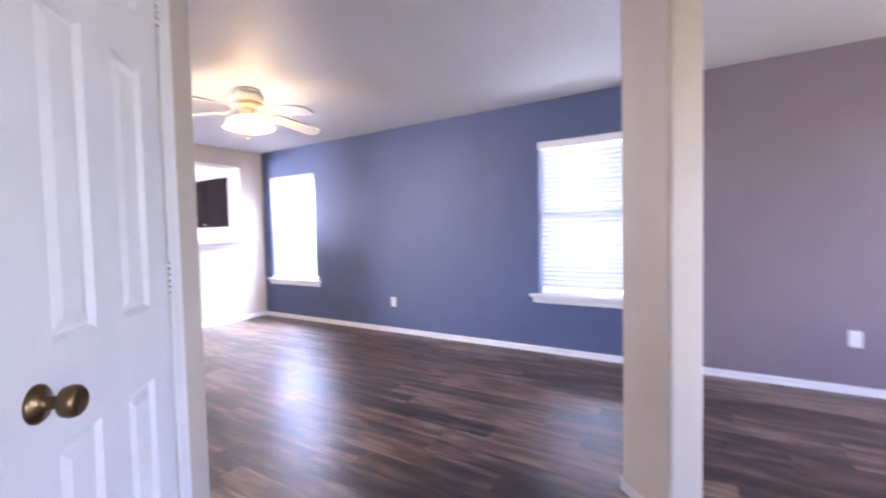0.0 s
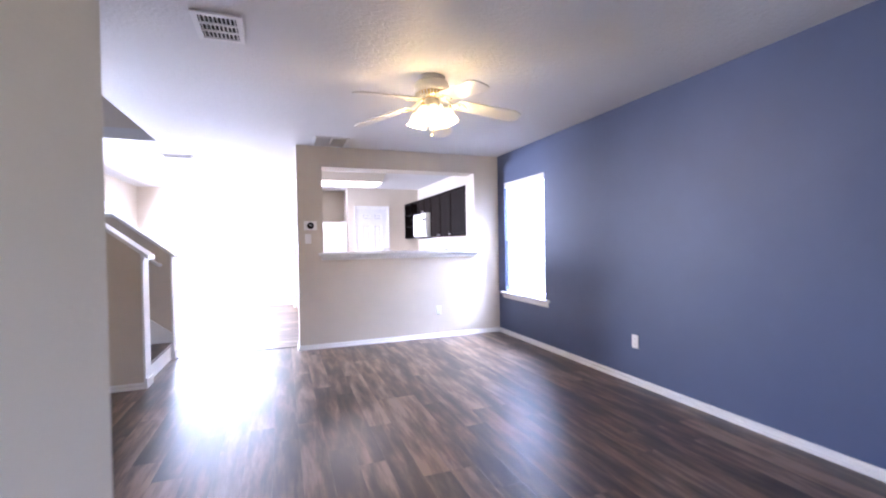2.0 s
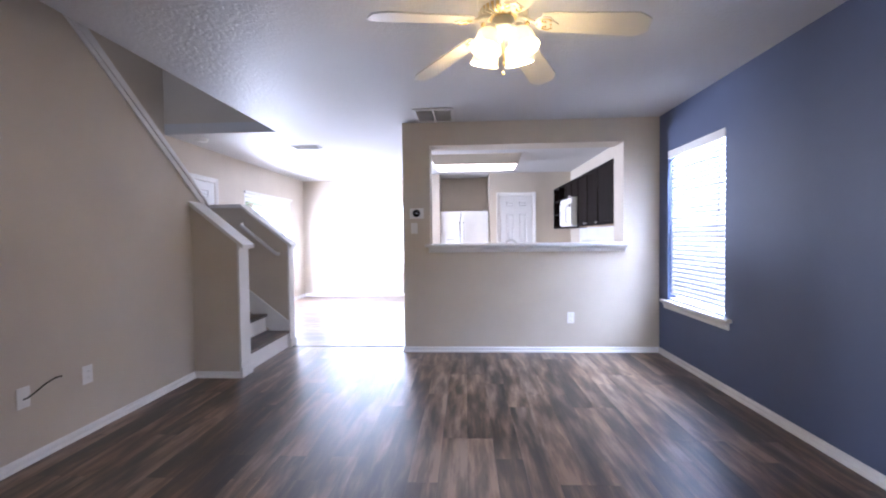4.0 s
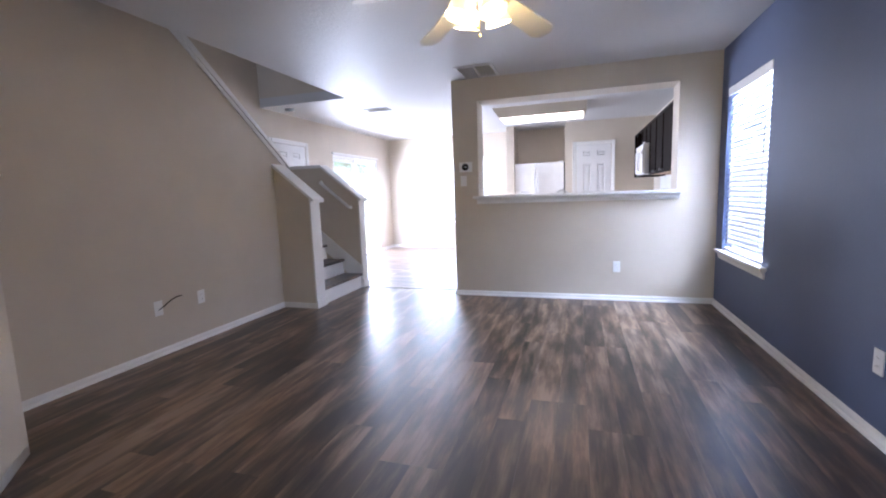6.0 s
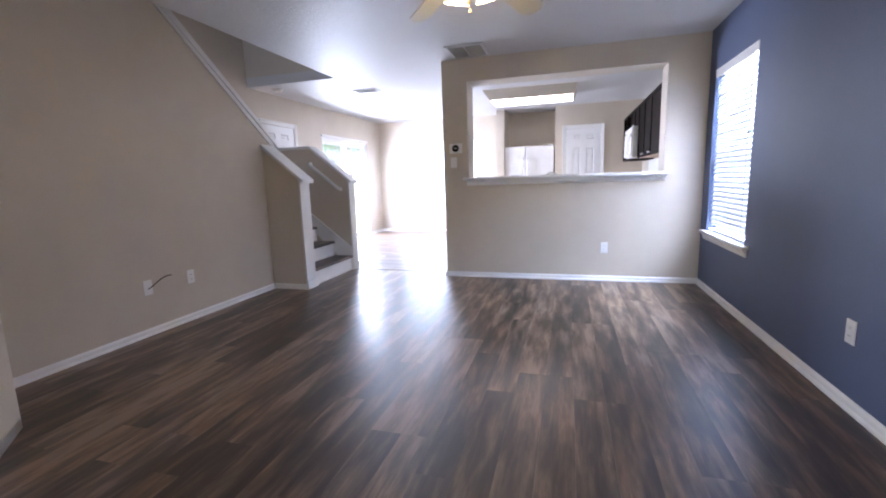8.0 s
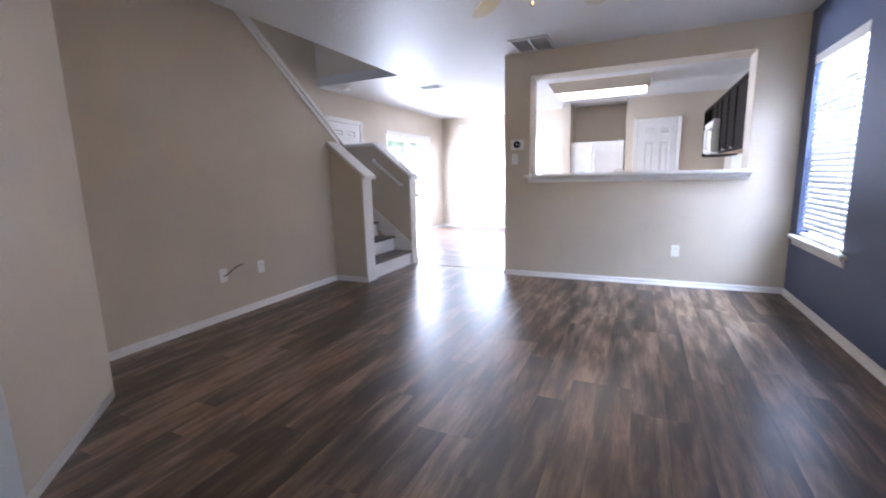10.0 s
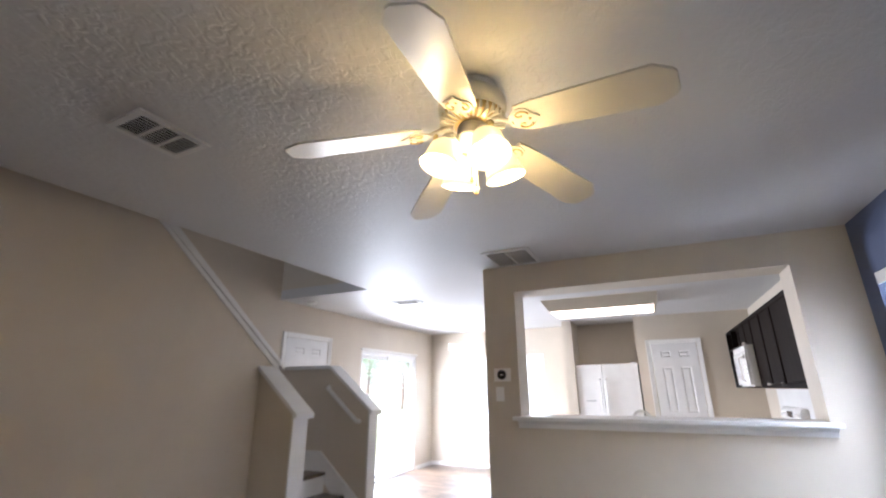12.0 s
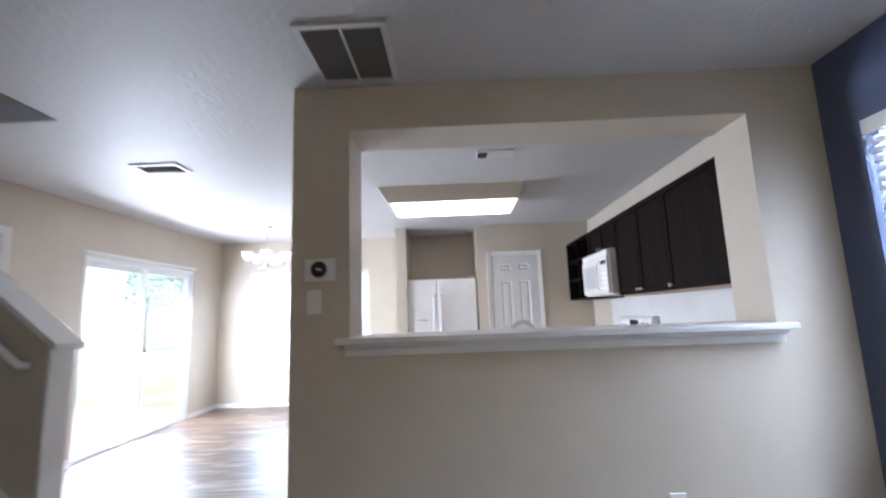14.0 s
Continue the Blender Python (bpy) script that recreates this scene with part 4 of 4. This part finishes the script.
base = thing("base_cabinet", pose(0, 0, 0), "espresso base cabinets under the pass-through", "base cabinet")
part("body", boxes((PB - 0.60, 1.60, 0.09, PB - 0.002, 3.50, 0.87)), DARKWOOD, base)
part("plinth", boxes((PB - 0.54, 1.60, 0, PB - 0.002, 3.50, 0.09)), DARKWOOD, base)
top_mat = plaster("laminate worktop", (0.35, 0.30, 0.25), 0.35, 0.02, 200.0, vary=0.2)
wt = new("worktop", mesh_of("worktop", boxes((PB - 0.63, 1.58, 0.87, PB - 0.002, 3.50, 0.91), bevel=0.004), top_mat))
tagged(wt, "speckled laminate worktop behind the pass-through", "worktop")
fc = thing("faucet", pose(-5.97, 2.65, 0.91), "arched nickel kitchen faucet at the sink", "faucet")
part("base", lathe([(0, 0), (0.028, 0), (0.026, 0.02), (0.016, 0.035), (0, 0.035)]), STEEL, fc)
part("spout", tube([(0, 0, 0.03), (0, 0, 0.20)] + [(0, 0.07 - 0.07 * math.cos(t), 0.20 + 0.075 * math.sin(t)) for t in [math.pi * k / 10 for k in range(1, 11)]] + [(0, 0.14, 0.16)], 0.011, 10), STEEL, fc)
part("lever", tube([(0.0, -0.06, 0.0), (0, -0.06, 0.05), (0.05, -0.06, 0.09)], 0.009), STEEL, fc)

rg = thing("range", pose(-7.435, 4.19, 0, 0, 0, 180), "white electric range below the microwave", "range")
w = 0.76
part("body", boxes((0, -0.0, 0.03, w, 0.62, 0.905), bevel=0.006), APPLIANCE, rg)
bg = part("backguard", prism([(0.0, 0.905), (0.09, 0.905), (0.07, 1.13), (0.05, 1.155), (0.0, 1.155)], "x", 0.0, w, bevel=0.004), APPLIANCE, rg)
part("clock", boxes((0.29, 0.065, 1.06, 0.47, 0.082, 1.12)), BLACK, bg)
for x in (0.08, 0.18, 0.58, 0.68):
    part("dial", moved(lathe([(0, 0), (0.022, 0), (0.018, 0.02), (0, 0.022)], 16), pose(x, 0.076, 1.08, -90)), PLASTIC, bg)

# ---- dining chandelier ----
ch = thing("chandelier", pose(-8.80, -0.03, H), "five-arm chandelier with lit white glass cups", "chandelier")
part("canopy", lathe([(0, 0), (0.06, 0), (0.058, -0.012), (0.03, -0.03), (0, -0.032)]), STEEL, ch)
part("stem", tube([(0, 0, -0.03), (0, 0, -0.30)], 0.006), STEEL, ch)
part("body", lathe([(0, -0.29), (0.014, -0.30), (0.02, -0.34), (0.012, -0.40), (0.03, -0.45), (0.022, -0.50), (0.008, -0.53), (0, -0.54)]), STEEL, ch)
for i in range(5):
    a = radians(20 + 72 * i)
    turn = Matrix.Rotation(a, 4, "Z")
    part("arm", moved(tube([(0.015, 0, -0.47), (0.08, 0, -0.52), (0.16, 0, -0.53), (0.22, 0, -0.50), (0.235, 0, -0.45)], 0.006), turn), STEEL, ch)
    part("cup", moved(lathe([(0.012, -0.45), (0.03, -0.44), (0.05, -0.41), (0.06, -0.36), (0.066, -0.345), (0.062, -0.345), (0.055, -0.362), (0.045, -0.405), (0.0, -0.435)], 20), turn @ Matrix.Translation((0.235, 0, 0))), SHADE_COOL, ch, "glowing white glass cup")

# ---- outdoors ----
def lawn():
    m = material("dry lawn", (0.16, 0.17, 0.09), 0.9)
    co = node(m, "ShaderNodeTexCoord")
    n = node(m, "ShaderNodeTexNoise", Scale=0.8, Detail=8.0, Roughness=0.7)
    link(m, co.outputs["Object"], n.inputs["Vector"])
    r = ramp(m, n.outputs["Fac"], [(0.3, (0.10, 0.12, 0.05)), (0.7, (0.24, 0.23, 0.13))])
    link(m, r.outputs[0], shader(m).inputs["Base Color"])
    return m


bm = bmesh.new()
box(bm, -600, -600, -0.35, 600, 600, -0.16)
g = new("ground", mesh_of("ground", bm, lawn()))
tagged(g, "sunlit dry lawn around the house", "ground", "", "structure")
patio_mat = plaster("concrete patio", (0.42, 0.40, 0.37), 0.85, 0.3, 40.0, vary=0.12)
setting("pavement", boxes((-10.2, -4.4, -0.16, -6.4, DY - 0.15, -0.04)), patio_mat, "pale concrete patio slab outside the sliding door", "patio")


LEAF = translucent("leaf green", (0.27, 0.34, 0.21), 0.5)
BARK = plaster("bark", (0.14, 0.10, 0.07), 0.9, 0.8, 25.0, vary=0.3)


def tree(x, y, tall, spread, label, seed):
    """Tapered trunk, forked limbs, a crown of many small leaf blades with gaps."""
    rnd = random.Random(seed)
    t = thing("tree", pose(x, y, -0.16), label, "tree")
    part("trunk", lathe([(0.0, 0), (0.16, 0), (0.12, 0.5), (0.10, tall * 0.35), (0.07, tall * 0.55), (0.0, tall * 0.7)], 10), BARK, t)
    ends = []
    for i in range(11):
        a, r = rnd.uniform(0, 6.28), rnd.uniform(0.4, 1.0) * spread
        e = Vector((r * math.cos(a), r * math.sin(a), tall * rnd.uniform(0.45, 0.95)))
        s0 = Vector((0, 0, tall * rnd.uniform(0.25, 0.5)))
        part("limb", tube([s0, s0.lerp(e, 0.5) + Vector((0, 0, 0.1)), e], 0.028, 6), BARK, t)
        ends += [e, s0.lerp(e, 0.6)]
    vs, fs = [], []
    for e in ends:
        for i in range(100):
            c = e + Vector((rnd.gauss(0, 0.62), rnd.gauss(0, 0.62), rnd.gauss(0, 0.5)))
            u = Vector((rnd.gauss(0, 1), rnd.gauss(0, 1), rnd.gauss(0, 1))).normalized()
            v = u.orthogonal().normalized()
            k = len(vs)
            vs += [c - u * 0.12, c + v * 0.06, c + u * 0.12, c - v * 0.06]
            fs.append((k, k + 1, k + 2, k + 3))
    me = bpy.data.meshes.new("crown")
    me.from_pydata([tuple(v) for v in vs], [], fs)
    me.materials.append(LEAF)
    ob = new("crown", me)
    ob.parent = t
    ob["kind"] = "stuff"
    return t


for tx, ty, tall, spread, label, seed in ((-27, -11.0, 7.2, 2.8, "leafy green backyard tree on the lawn", 2), (-25.5, -13.6, 5.6, 2.8, "broad leafy green tree across the lawn", 7),
                                          (-33, -15.5, 8.6, 3.2, "tall leafy green tree on the lawn", 11), (-36, -11.5, 8.0, 3.2, "distant leafy green tree", 13),
                                          (-22, -20.0, 6.8, 2.8, "rounded leafy green tree near the lawn edge", 17), (-40, -19.5, 9.0, 3.4, "tall distant leafy tree", 19)):
    tree(tx, ty, tall, spread, label, seed)

# ---- floors ----
setting("subfloor", boxes((DX - 0.15, -1.6, -0.15, EX + 0.12, BY + 0.15, -0.012)), SUBFLOOR, "dark floor slab below the planks", "floor")


def plank_floor(name, x0, y0, x1, y1, along, label, seed):
    """Boards in staggered rows, each a board of its own; alike boards share one mesh."""
    rnd = random.Random(seed)
    floor = thing(name, pose(0, 0, 0), label, "floor", "", "structure")
    wide, long = 0.152, 1.22
    meshes = {}
    def board(u0, u1, v0, v1):
        n = round(u1 - u0, 2)
        k = (n, round(v1 - v0, 3))
        if k not in meshes:
            bm = bmesh.new()
            a, b = (u1 - u0) / 2 - 0.0001, (v1 - v0) / 2 - 0.0001
            e = 0.0003
            top = [bm.verts.new(p) for p in ((-a + e, -b + e, 0), (a - e, -b + e, 0), (a - e, b - e, 0), (-a + e, b - e, 0))]
            mid = [bm.verts.new(p) for p in ((-a, -b, -0.0004), (a, -b, -0.0004), (a, b, -0.0004), (-a, b, -0.0004))]
            low = [bm.verts.new(p) for p in ((-a, -b, -0.008), (a, -b, -0.008), (a, b, -0.008), (-a, b, -0.008))]
            bm.faces.new(top)
            for p, q in ((mid, top), (low, mid)):
                for i in range(4):
                    j = (i + 1) % 4
                    bm.faces.new((p[i], p[j], q[j], q[i]))
            meshes[k] = mesh_of("plank", bm, OAK)
        ob = new("plank", meshes[k])
        ob.parent = floor
        cu, cv = (u0 + u1) / 2, (v0 + v1) / 2
        if along == "x":
            ob.location = (cu, cv, 0)
        else:
            ob.location = (cv, cu, 0)
            ob.rotation_euler = (0, 0, radians(90))
    ua, ub, va, vb = (x0, x1, y0, y1) if along == "x" else (y0, y1, x0, x1)
    v = va
    while v < vb - 0.01:
        v2 = min(v + wide, vb)
        u = ua - round(rnd.choice([0.0, 0.2, 0.4, 0.6, 0.8, 1.0]) * long, 2)
        while u < ub - 0.02:
            a, b = max(u, ua), min(u + long, ub)
            if b - a > 0.04:
                board(a, b, v, v2)
            u += long
        v = v2
    return floor


setting("threshold", prism([(-5.745, 0.0), (-5.735, 0.006), (-5.705, 0.006), (-5.695, 0.0)], "y", 0.21, 1.53), material("threshold strip", (0.05, 0.035, 0.027), 0.4), "dark wood threshold strip between the floors", "threshold")
plank_floor("floor_living", -5.72, -0.24, EX, BY, "x", "dark weathered grey-brown vinyl plank floor", 3)
plank_floor("floor_dining", DX, DY, -5.72, BY, "y", "weathered grey-brown vinyl planks in the dining area", 5)
